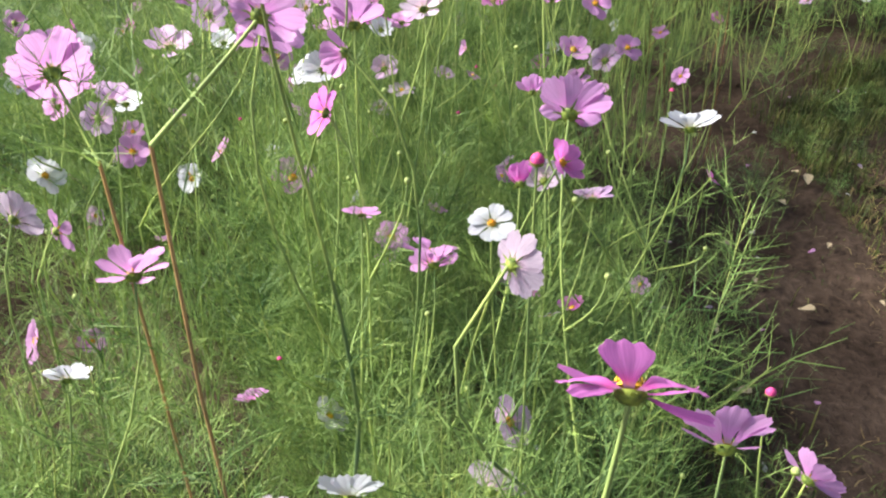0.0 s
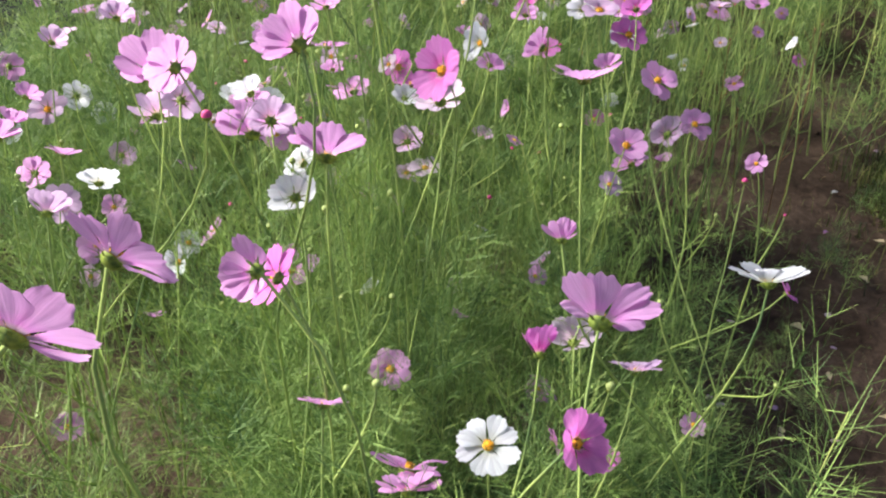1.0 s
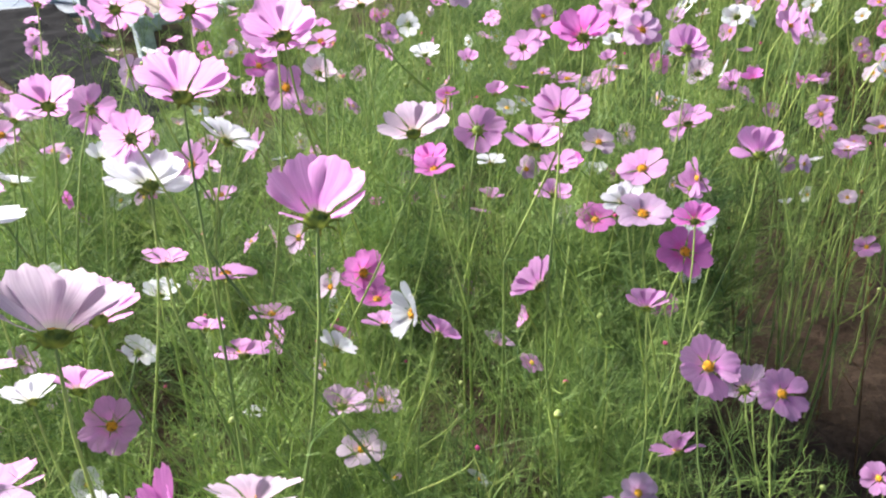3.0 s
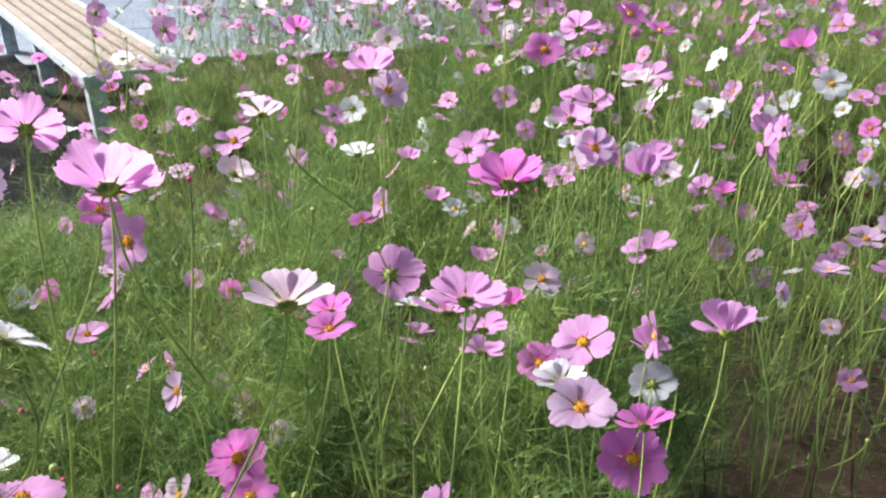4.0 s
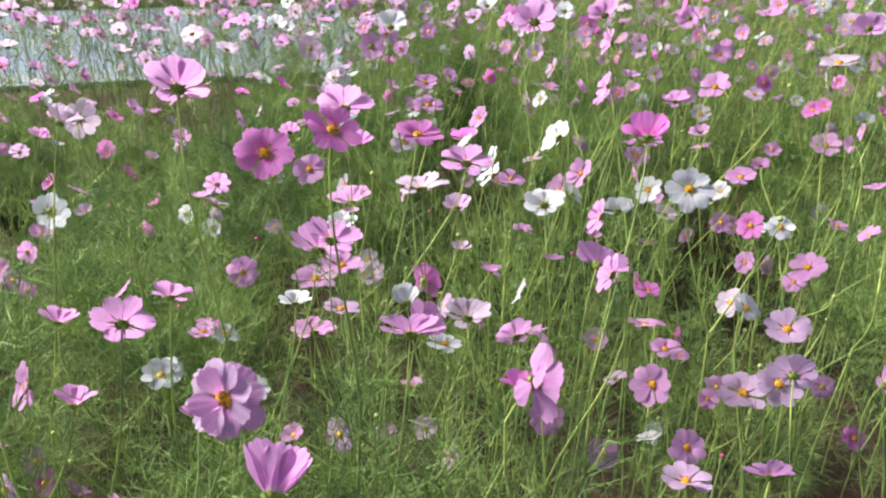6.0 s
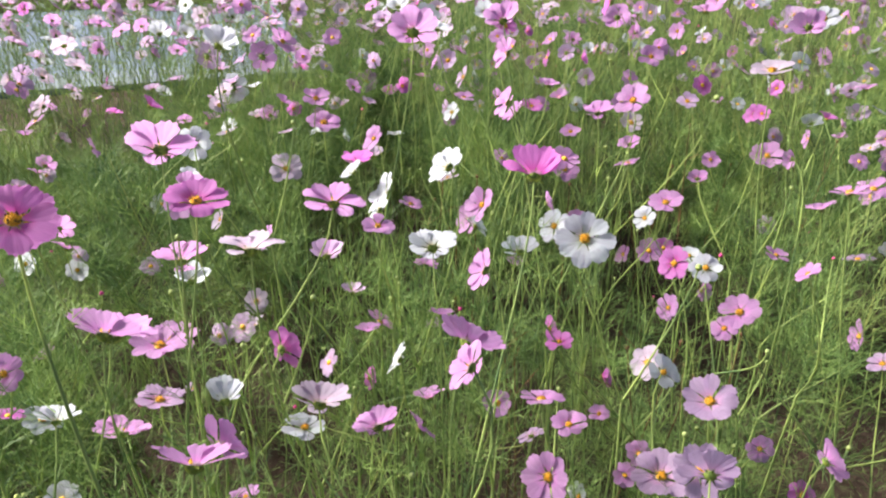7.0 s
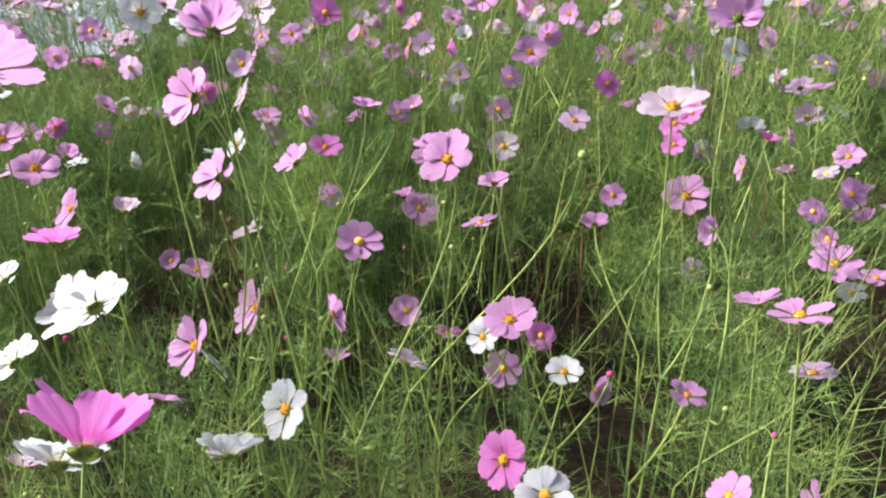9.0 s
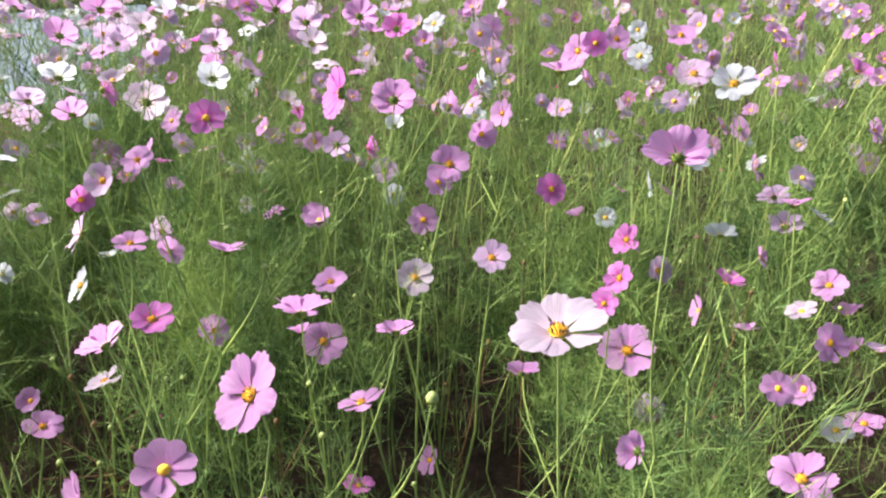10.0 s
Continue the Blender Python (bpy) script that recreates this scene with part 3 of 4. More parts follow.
bloom(0.129, 1.942, 1.287, "pink", 7.8, 100, 28, 20)
bloom(-0.227, 1.927, 1.376, "pink", 10.8, 120, 36, 28)
bloom(0.110, 3.425, 1.238, "pink", 10.8, 110, 35, 20)
bloom(0.314, 3.624, 1.075, "pink", 10.8, 95, 40, 15)
bloom(0.178, 3.076, 1.146, "pink", 9.3, 89, 39, 22)
bloom(0.657, 3.463, 1.207, "magenta", 10.4, 91, 39, 40)
bloom(-0.315, 0.622, 1.360, "pink", 7.3, 114, 17, 20, red=(-0.278, 0.583, 1.301))
bloom(-0.622, 1.113, 0.995, "white", 6.6, -16, 44, 18)
bloom(-0.269, 0.572, 1.195, "pink", 7.0, 110, 39, 20)
bloom(-0.833, 1.472, 0.351, "pink", 7.1, -46, 61, 10)
bloom(-0.440, 0.702, 0.950, "white", 5.7, 103, 29, 25)
bloom(-0.594, 0.909, 0.833, "pink", 6.6, -147, 27, 18)
bloom(-0.248, 1.414, 1.044, "white", 6.6, 148, 15, 20)
bloom(-0.146, 0.926, 1.187, "magenta", 6.5, 154, 8, 15)
bloom(-0.105, 0.891, 1.061, "pink", 4.9, 92, 41, 15)
bloom(-0.017, 0.843, 1.032, "pink", 7.6, 77, 43, 10)
bloom(0.046, 0.443, 1.297, "blush", 5.0, 31, -15, 22)
bloom(0.088, 0.278, 1.340, "magenta", 7.7, 78, 36, 5)
bloom(0.207, 0.411, 1.156, "pink", 7.6, 79, 27, 30)
bloom(0.389, 0.578, 0.922, "pink", 7.3, 38, 22, 20)
bloom(0.085, 0.749, 0.831, "lilac", 7.5, -16, 40, 10)
bloom(0.057, 0.628, 0.842, "blush", 8.3, 62, 6, 30)
bloom(0.407, 1.348, 0.609, "pink", 4.5, -80, 61, 10)
bloom(0.223, 1.039, 0.998, "lilac", 6.4, 87, 42, 20)
bloom(0.597, 1.587, 0.725, "magenta", 5.2, 4, 37, 18)
bloom(-0.092, 1.214, 0.815, "pink", 6.7, -78, 68, 12)
bloom(-0.127, 0.555, 1.429, "pink", 6.2, 76, 21, 20, red=(-0.202, 0.505, 1.354))
bloom(-0.132, 1.027, 1.376, "pink", 7.5, 131, 18, 40)
bloom(-0.295, 1.123, 1.310, "pink", 6.9, 148, 9, 20)
bloom(-0.310, 1.566, 1.172, "pink", 10.0, 119, 28, 32)
bloom(-0.890, 1.809, 0.927, "lilac", 8.3, -89, 55, 10)
bloom(-0.390, 1.336, 1.176, "lilac", 6.0, 92, -7, 14)
bloom(-0.638, 1.378, 0.971, "lilac", 6.6, 107, -25, 14)
bloom(-0.577, 1.350, 0.915, "pink", 6.6, -72, 49, 10)
bloom(-0.167, 1.081, 1.182, "white", 6.2, 118, 10, 30)
bloom(-0.092, 0.731, 1.337, "pink", 5.1, 150, -22, 45)
bloom(-0.032, 1.361, 1.179, "blush", 8.0, 105, 34, 20)
bloom(-0.132, 1.758, 0.917, "lilac", 6.8, 106, 9, 20)
bloom(-0.094, 1.721, 0.879, "blush", 6.5, -38, 83, 14)
bloom(0.025, 1.706, 1.101, "pink", 5.4, 69, 28, 22)
bloom(-0.265, 1.332, 1.153, "lilac", 7.3, 104, 12, 20)
bloom(-0.686, 1.662, 0.510, "pink", 5.3, 107, 53, 24)
bloom(-0.316, 1.500, 0.776, "pink", 10.4, -78, 72, 15)
bloom(0.471, 2.231, 0.655, "pink", 6.0, 103, 36, 40)
bloom(-0.210, 1.345, 1.415, "white", 10.6, 108, 45, 25)
bloom(-0.116, 1.315, 1.362, "blush", 10.8, 114, 37, 40)
bloom(0.003, 1.466, 1.377, "pink", 9.8, 108, 28, 40)
bloom(-0.320, 1.718, 1.256, "white", 9.3, 119, 29, 25)
bloom(-0.993, 2.190, 1.070, "white", 8.7, -86, 51, 10)
bloom(-0.245, 1.776, 1.293, "white", 7.5, 75, 34, 15)
bloom(-0.304, 1.362, 1.116, "pink", 10.8, 112, 31, 35)
bloom(0.320, 1.835, 0.851, "pink", 7.6, 115, 28, 20)
bloom(-0.183, 1.883, 1.025, "blush", 5.2, -144, 46, 15)
bloom(-0.095, 1.853, 0.992, "pink", 6.5, 102, 35, 22)
bloom(-0.280, 1.872, 0.970, "pink", 6.8, 82, 75, 12)
bloom(-0.249, 1.662, 1.099, "pink", 4.6, 114, 30, 25)
bloom(-0.218, 1.681, 1.051, "pink", 7.2, 110, 39, 15)
bloom(-0.139, 1.778, 1.000, "white", 5.8, 79, 21, 20)
bloom(-0.372, 1.571, 1.060, "pink", 8.4, 110, 36, 30)
bloom(-0.339, 1.478, 1.128, "white", 6.3, 134, 29, 35)
bloom(-0.558, 1.607, 1.022, "lilac", 10.1, 104, 36, 25)
bloom(-0.334, 1.563, 1.018, "pink", 7.1, -41, 59, 12)
bloom(-0.474, 1.566, 0.805, "pink", 6.6, -168, 43, 18)
bloom(-0.304, 1.533, 0.915, "pink", 5.2, 63, 39, 18)
bloom(-0.607, 1.742, 1.197, "pink", 8.0, 106, 35, 40)
bloom(-0.496, 1.553, 1.139, "pink", 7.5, -24, 60, 14)
bloom(0.077, 2.091, 1.177, "pink", 8.9, 100, 42, 22)
bloom(-0.654, 1.970, 1.241, "pink", 10.8, 119, 33, 25)
bloom(-0.229, 1.680, 1.383, "pink", 10.8, 113, 39, 30)
bloom(-0.624, 2.143, 1.345, "pink", 9.2, 121, 18, 18)
bloom(-0.467, 2.108, 1.358, "pink", 9.7, 116, 23, 20)
bloom(-0.262, 1.977, 1.355, "pink", 10.8, 116, 25, 30)
bloom(-0.317, 2.020, 1.302, "magenta", 5.0, -52, 54, 12)
bloom(-0.261, 1.987, 1.285, "pink", 7.0, -100, 27, 15)
bloom(-0.323, 1.816, 1.238, "pink", 6.3, -110, 31, 20)
bloom(-0.238, 1.600, 1.229, "pink", 5.2, 113, 40, 20)
bloom(-0.377, 1.689, 1.024, "white", 5.3, 92, -1, 14)
bloom(-0.130, 2.383, 1.142, "magenta", 4.6, -41, 85, 16)
bloom(-0.049, 3.003, 1.068, "pink", 6.5, 105, 37, 20)
bloom(-0.126, 2.845, 0.980, "pink", 6.6, 104, 40, 40)
bloom(-0.025, 3.063, 1.365, "pink", 9.9, 105, 33, 25)
bloom(0.136, 3.273, 0.996, "pink", 8.4, 1, 90, 14)
bloom(0.274, 3.305, 1.143, "blush", 9.3, 104, 46, 22)
bloom(0.122, 3.477, 1.153, "pink", 6.3, 100, 37, 40)
bloom(-0.017, 5.639, 0.731, "pink", 10.0, -73, 35, 10)
bloom(0.318, 2.957, 1.074, "pink", 9.7, 96, 42, 25)
bloom(0.707, 3.743, 0.997, "white", 6.7, -134, 37, 14)
bloom(0.578, 3.229, 1.064, "pink", 9.8, 61, 32, 25)
bloom(0.758, 3.175, 0.757, "pink", 6.3, -80, 45, 10)
bloom(0.857, 3.047, 0.821, "pink", 7.8, 86, 35, 25)
bloom(0.626, 3.227, 0.680, "pink", 6.0, -85, 44, 10)
bloom(0.938, 3.365, 0.895, "lilac", 8.5, -124, 70, 12)
bloom(0.517, 3.227, 0.748, "pink", 6.7, -87, 34, 10)
bloom(0.315, 3.345, 0.805, "white", 7.2, 69, 84, 12)
bloom(0.137, 3.015, 1.069, "white", 5.3, 111, 34, 32)
bloom(0.277, 3.146, 1.008, "white", 6.6, 111, 19, 45)
bloom(0.208, 2.607, 1.213, "lilac", 7.7, -123, 31, 16)
bloom(-0.045, 3.082, 0.958, "pink", 5.1, -125, 85, 16)
bloom(0.733, 3.406, 1.137, "white", 8.3, -95, 47, 8)
bloom(0.976, 3.665, 0.966, "white", 5.9, -108, 43, 8)
bloom(0.939, 3.751, 0.927, "magenta", 6.5, -135, 35, 12)
bloom(1.053, 3.674, 0.872, "pink", 7.8, -126, 57, 12)
bloom(0.928, 3.691, 0.864, "pink", 5.1, -144, 26, 14)
bloom(0.242, 2.884, 1.381, "magenta", 6.9, -43, 57, 12)
bloom(0.951, 3.978, 0.954, "pink", 7.7, -126, 76, 12)
bloom(0.866, 4.032, 1.160, "pink", 7.9, -141, 43, 16)
bloom(1.140, 4.053, 1.225, "blush", 9.0, -143, 79, 14)
bloom(0.501, 3.789, 1.088, "white", 8.8, 142, 19, 20)
bloom(1.195, 3.960, 0.851, "pink", 5.5, -20, 80, 14)
bloom(1.475, 4.220, 0.910, "pink", 8.0, -132, 78, 12)
bloom(1.015, 4.848, 1.059, "pink", 7.9, -89, 48, 14)
bloom(1.326, 4.453, 1.237, "pink", 9.2, 81, 32, 25)
bloom(1.628, 5.230, 1.112, "white", 10.2, -117, 51, 12)
bloom(0.909, 4.898, 1.163, "pink", 8.8, 95, 14, 20)
bloom(0.961, 4.713, 0.893, "blush", 7.2, -85, 56, 12)
bloom(0.790, 4.798, 0.828, "pink", 7.2, -103, 79, 14)
bloom(1.380, 4.950, 0.862, "magenta", 7.2, -155, 34, 16)
bloom(1.252, 4.361, 1.107, "magenta", 4.5, -144, 30, 16)
bloom(1.638, 5.162, 0.772, "white", 8.2, 84, 40, 25)
bloom(0.430, 3.824, 1.332, "pink", 10.3, 99, 29, 22)
bloom(0.108, 4.330, 1.048, "pink", 7.2, -64, 62, 14)
bloom(0.105, 4.407, 0.958, "pink", 9.5, -60, 71, 14)
bloom(0.096, 4.066, 0.958, "blush", 8.0, -65, 48, 12)
bloom(0.273, 3.988, 0.989, "white", 6.4, 149, 33, 20)
bloom(0.300, 3.609, 0.978, "lilac", 7.1, 103, 30, 35)
bloom(0.255, 3.447, 0.884, "magenta", 7.5, 60, -4, 20)
bloom(0.109, 3.178, 0.914, "pink", 7.8, 109, 32, 20)
bloom(0.471, 2.946, 1.012, "magenta", 6.6, 108, 47, 40)
bloom(0.294, 2.494, 1.212, "pink", 9.5, 98, 24, 58)
bloom(0.897, 3.169, 0.926, "lilac", 7.9, 80, 6, 20)
bloom(0.882, 3.350, 0.756, "lilac", 9.2, -127, 75, 14)
bloom(0.687, 3.365, 0.877, "pink", 7.2, 97, 69, 14)
bloom(0.735, 3.392, 0.811, "pink", 6.2, -162, 87, 12)
bloom(0.885, 3.553, 0.626, "pink", 5.3, -87, 54, 10)
bloom(1.109, 3.581, 0.635, "pink", 5.3, -93, 37, 10)
bloom(1.127, 3.362, 0.800, "pink", 7.1, 17, 14, 22)
bloom(1.399, 3.929, 0.680, "pink", 7.4, 177, 6, 18)
bloom(1.161, 3.682, 0.955, "pink", 5.2, 173, 54, 16)
bloom(0.843, 3.440, 0.673, "pink", 4.5, -99, 42, 10)
bloom(0.590, 3.458, 1.049, "pink", 7.0, 147, 8, 20)
bloom(0.523, 4.264, 0.767, "pink", 10.6, -152, 25, 20)
bloom(0.730, 3.684, 0.776, "magenta", 5.7, -140, 76, 14)
bloom(0.415, 3.499, 1.095, "pink", 5.5, -41, 80, 14)
bloom(0.354, 3.844, 0.966, "white", 7.7, 158, 24, 15)
bloom(0.645, 3.717, 0.952, "white", 7.8, 94, 30, 28)
bloom(0.605, 3.932, 1.176, "pink", 6.5, 146, 16, 25)
bloom(0.657, 4.306, 1.056, "magenta", 5.6, -66, 69, 16)
bloom(0.601, 3.903, 1.281, "pink", 6.8, 162, 5, 25)
bloom(1.287, 3.897, 1.028, "pink", 7.7, 135, 71, 12)
bloom(1.435, 4.113, 0.774, "lilac", 7.4, 105, 69, 12)
bloom(1.050, 4.117, 0.760, "white", 6.1, -111, 77, 12)
bloom(1.403, 3.816, 0.685, "lilac", 6.5, -176, 67, 12)
bloom(0.941, 4.556, 0.881, "pink", 6.6, 95, 33, 22)
bloom(0.914, 4.346, 0.901, "pink", 7.1, 143, 67, 14)
bloom(1.253, 4.156, 1.002, "pink", 5.0, 124, -22, 28)
bloom(1.201, 4.685, 0.798, "pink", 5.7, -93, 45, 10)
bloom(1.252, 4.443, 1.018, "magenta", 4.5, -130, 37, 18)
bloom(1.864, 5.655, 0.743, "pink", 8.4, -24, 31, 18)
bloom(1.528, 5.081, 1.003, "white", 7.0, -81, 36, 10)
bloom(1.761, 5.114, 0.823, "lilac", 8.6, 80, 35, 22)
bloom(1.751, 4.831, 0.836, "pink", 7.2, -134, 62, 14)
bloom(1.691, 4.926, 0.961, "pink", 7.1, 106, 62, 24)
bloom(0.244, 4.172, 0.941, "magenta", 8.7, 102, 41, 28)
bloom(0.587, 4.036, 1.315, "pink", 8.7, 106, 37, 26)
bloom(0.564, 3.880, 0.972, "pink", 7.6, -144, 35, 18)
bloom(0.620, 4.249, 1.054, "pink", 6.8, 148, 30, 22)
bloom(0.559, 4.562, 1.169, "pink", 4.8, -95, 50, 10)
bloom(1.115, 5.021, 1.102, "pink", 5.9, -137, 27, 18)
bloom(1.002, 5.169, 1.065, "pink", 7.2, -8, 30, 18)
bloom(0.865, 5.320, 0.964, "white", 6.1, 99, 30, 40)
bloom(0.772, 5.043, 1.018, "lilac", 5.8, 99, -4, 14)
bloom(0.853, 5.190, 0.901, "lilac", 6.7, 94, -5, 14)
bloom(1.651, 4.940, 0.837, "pink", 4.9, -33, 27, 18)
bloom(0.702, 4.484, 1.061, "pink", 6.6, 91, 60, 24)
bloom(0.474, 4.512, 1.068, "lilac", 6.6, -166, 28, 18)
bloom(0.441, 4.542, 0.958, "white", 6.2, -149, 37, 15)
bloom(0.579, 4.712, 0.765, "pink", 6.6, -28, 41, 18)
bloom(0.829, 4.388, 1.020, "pink", 8.7, 102, 42, 22)
bloom(1.094, 4.613, 0.993, "lilac", 6.3, -95, 65, 14)
bloom(1.157, 4.615, 0.763, "pink", 6.7, 90, 30, 22)
bloom(1.443, 4.812, 0.537, "lilac", 6.6, 89, -22, 14)
bloom(1.888, 4.904, 0.423, "white", 7.4, -139, 65, 12)
bloom(1.293, 5.325, 1.154, "pink", 8.6, -145, 23, 18)
bloom(1.249, 5.289, 1.116, "pink", 10.0, 84, 63, 24)
bloom(1.384, 5.377, 1.171, "pink", 6.6, -88, 43, 10)
bloom(1.570, 5.354, 1.098, "lilac", 9.2, -117, 60, 14)
bloom(1.517, 5.314, 1.197, "pink", 6.6, -105, 56, 10)
bloom(0.857, 4.630, 1.258, "magenta", 8.6, 168, -0, 18)
bloom(0.664, 5.338, 0.911, "pink", 5.6, -85, 42, 10)
bloom(1.068, 5.147, 1.127, "white", 6.3, -15, 28, 18)
bloom(1.451, 4.640, 0.888, "pink", 5.8, -177, 11, 18)
bloom(1.482, 4.505, 0.940, "pink", 4.5, 96, 59, 24)
bloom(1.861, 4.766, 0.555, "pink", 7.5, 162, 77, 14)
bloom(1.917, 5.045, 0.637, "pink", 7.7, 91, 45, 40)
bloom(2.187, 6.281, 0.815, "pink", 8.3, -73, 40, 10)
bloom(2.237, 6.176, 0.856, "lilac", 8.3, -94, 51, 10)
bloom(2.185, 5.947, 0.833, "pink", 8.1, 100, 43, 40)
bloom(0.217, 5.025, 1.153, "white", 8.1, 106, 41, 26)
bloom(0.293, 5.046, 1.123, "magenta", 8.0, 43, -1, 26)
bloom(0.346, 5.124, 1.073, "blush", 9.6, 106, 14, 20)
bloom(0.495, 5.137, 1.125, "white", 7.8, 104, 21, 22)
bloom(-0.043, 5.559, 1.106, "pink", 10.1, 102, 27, 25)
bloom(0.162, 5.467, 1.122, "lilac", 8.6, 111, 24, 22)
bloom(0.206, 5.666, 1.162, "white", 7.4, 102, 41, 26)
bloom(0.680, 5.301, 1.165, "blush", 8.0, 83, 29, 26)
bloom(0.627, 5.506, 1.166, "lilac", 8.7, 106, 24, 24)
bloom(0.862, 5.442, 1.169, "magenta", 8.5, 95, 29, 26)
bloom(0.330, 5.136, 0.953, "pink", 6.6, -176, 20, 18)
bloom(0.778, 4.752, 0.720, "pink", 9.1, -79, 57, 12)
bloom(-0.109, 0.482, 1.473, "pink", 5.7, -97, 73, 12)
bloom(0.028, 3.093, 1.069, "pink", 5.1, -72, 33, 10)
bloom(0.719, 3.307, 0.661, "white", 5.1, 120, 68, 24)
bloom(0.639, 3.161, 0.587, "white", 4.9, 109, 47, 40)
bloom(-0.535, 2.205, 0.982, "pink", 6.6, -29, 81, 16)
bloom(-0.745, 2.792, 0.992, "pink", 5.1, -161, 34, 18)
bloom(-1.282, 3.458, 0.936, "pink", 6.6, -136, 15, 18)
bloom(-0.823, 2.932, 1.205, "pink", 7.1, 42, 81, 16)
bloom(-1.080, 3.414, 1.080, "blush", 6.2, -92, 44, 10)
bloom(-0.426, 2.874, 1.327, "magenta", 6.2, 114, 42, 40)
bloom(-1.033, 3.343, 1.200, "pink", 8.5, 92, -4, 14)
bloom(-1.040, 3.067, 1.297, "pink", 6.6, 100, -16, 14)
bloom(-1.309, 3.287, 0.866, "pink", 6.6, 6, 43, 18)
bloom(-0.306, 2.976, 1.386, "lilac", 10.5, 112, 34, 22)
bloom(0.848, 2.951, 0.765, "pink", 4.5, -61, 51, 10)
bloom(-0.312, 3.676, 0.926, "pink", 6.6, 116, 68, 24)
bloom(0.126, 3.175, 1.076, "pink", 10.8, 96, 35, 20)
bloom(0.385, 3.534, 0.873, "pink", 5.0, 103, 74, 24)
bloom(1.281, 3.743, 0.384, "magenta", 6.6, -71, 49, 10)
bloom(0.290, 3.140, 0.853, "pink", 4.5, 124, 68, 24)
bloom(0.319, 3.089, 0.805, "lilac", 4.6, 114, -18, 14)
bloom(0.805, 3.711, 0.360, "white", 6.6, -157, 33, 18)
bloom(-0.430, 3.012, 0.718, "pink", 5.4, 95, 39, 40)
bloom(-0.228, 3.087, 1.296, "blush", 6.6, 79, 44, 40)
bloom(-0.973, 4.070, 0.895, "pink", 7.1, 92, 40, 40)
bloom(-0.100, 4.764, 1.090, "pink", 8.9, -21, 37, 18)
bloom(0.511, 3.573, 0.892, "pink", 5.0, 88, 60, 24)
bloom(0.287, 4.171, 1.003, "pink", 6.6, -143, 38, 18)
bloom(0.019, 3.752, 1.129, "white", 6.6, 104, -25, 14)
bloom(-0.087, 3.942, 0.980, "white", 5.0, 91, 30, 40)
bloom(-0.181, 4.101, 0.844, "pink", 10.0, -92, 46, 10)
bloom(-0.055, 4.016, 0.843, "blush", 6.3, -149, 33, 18)
bloom(0.118, 3.418, 1.057, "pink", 8.9, 108, 37, 30)
bloom(0.052, 3.584, 0.924, "white", 7.7, 109, 29, 40)
bloom(0.276, 3.904, 0.731, "lilac", 6.5, 99, 46, 40)
bloom(0.366, 3.743, 0.759, "pink", 6.5, 22, 55, 18)
bloom(0.427, 4.226, 0.448, "pink", 6.6, 119, 74, 24)
bloom(-0.034, 3.642, 0.753, "pink", 10.8, 154, 90, 12)
bloom(-0.292, 4.822, 0.924, "white", 10.0, 83, -7, 14)
bloom(0.176, 3.528, 1.368, "white", 6.6, 83, 38, 40)
bloom(-0.476, 5.093, 0.952, "lilac", 10.0, 86, -5, 14)
bloom(-0.111, 4.596, 1.084, "pink", 8.6, 92, -6, 14)
bloom(0.819, 3.664, 0.625, "pink", 4.5, -113, 77, 14)
bloom(1.318, 4.547, 0.865, "pink", 9.5, -110, 60, 12)
bloom(1.332, 4.132, 0.890, "pink", 7.9, 113, 61, 24)
bloom(0.409, 4.444, 1.208, "white", 6.6, 91, 56, 24)
bloom(0.398, 4.292, 1.271, "white", 6.6, -65, 42, 10)
bloom(0.462, 4.686, 0.959, "pink", 6.5, -8, 82, 16)
bloom(0.562, 4.611, 0.987, "pink", 5.1, -20, 38, 18)
bloom(0.179, 5.156, 0.670, "white", 6.6, 101, 64, 24)
bloom(-0.160, 4.913, 0.595, "pink", 6.6, 178, 36, 18)
bloom(0.232, 4.454, 0.851, "blush", 6.6, 100, 37, 40)
bloom(0.340, 4.019, 0.924, "white", 10.8, 163, 17, 22)
bloom(0.701, 4.037, 0.915, "pink", 6.1, 5, 22, 18)
bloom(0.636, 4.355, 0.582, "pink", 6.6, 82, 35, 40)
bloom(0.004, 4.705, 0.850, "pink", 6.6, 96, 30, 40)
bloom(0.989, 4.737, 0.441, "pink", 6.6, -156, 34, 18)
bloom(1.873, 4.908, 0.632, "pink", 8.0, 99, 35, 40)
bloom(-0.594, 1.221, 1.164, "pink", 6.6, 100, 44, 40)
bloom(-1.008, 2.141, 0.968, "lilac", 7.3, 98, 64, 24)
bloom(-0.386, 1.267, 1.242, "pink", 10.8, 121, 26, 35)
bloom(-1.263, 2.832, 0.592, "white", 6.6, -78, 43, 10)
bloom(-0.771, 1.630, 0.921, "pink", 6.6, 80, 55, 24)
bloom(-0.800, 1.892, 0.784, "lilac", 6.6, 93, -7, 14)
bloom(-0.553, 1.987, 0.895, "white", 7.2, 112, 30, 25)
bloom(-0.469, 1.833, 1.297, "pink", 6.6, 105, -20, 14)
bloom(-0.719, 2.274, 1.192, "lilac", 6.6, 95, -16, 14)
bloom(-0.322, 1.706, 1.320, "pink", 6.6, 148, 4, 18)
bloom(-0.643, 2.042, 1.122, "white", 6.6, 108, 34, 40)
bloom(-0.723, 1.968, 1.215, "lilac", 6.6, 99, 40, 40)
bloom(-1.435, 2.862, 1.038, "pink", 6.6, 108, -13, 14)
bloom(-0.772, 2.145, 1.349, "pink", 6.6, 114, 38, 40)
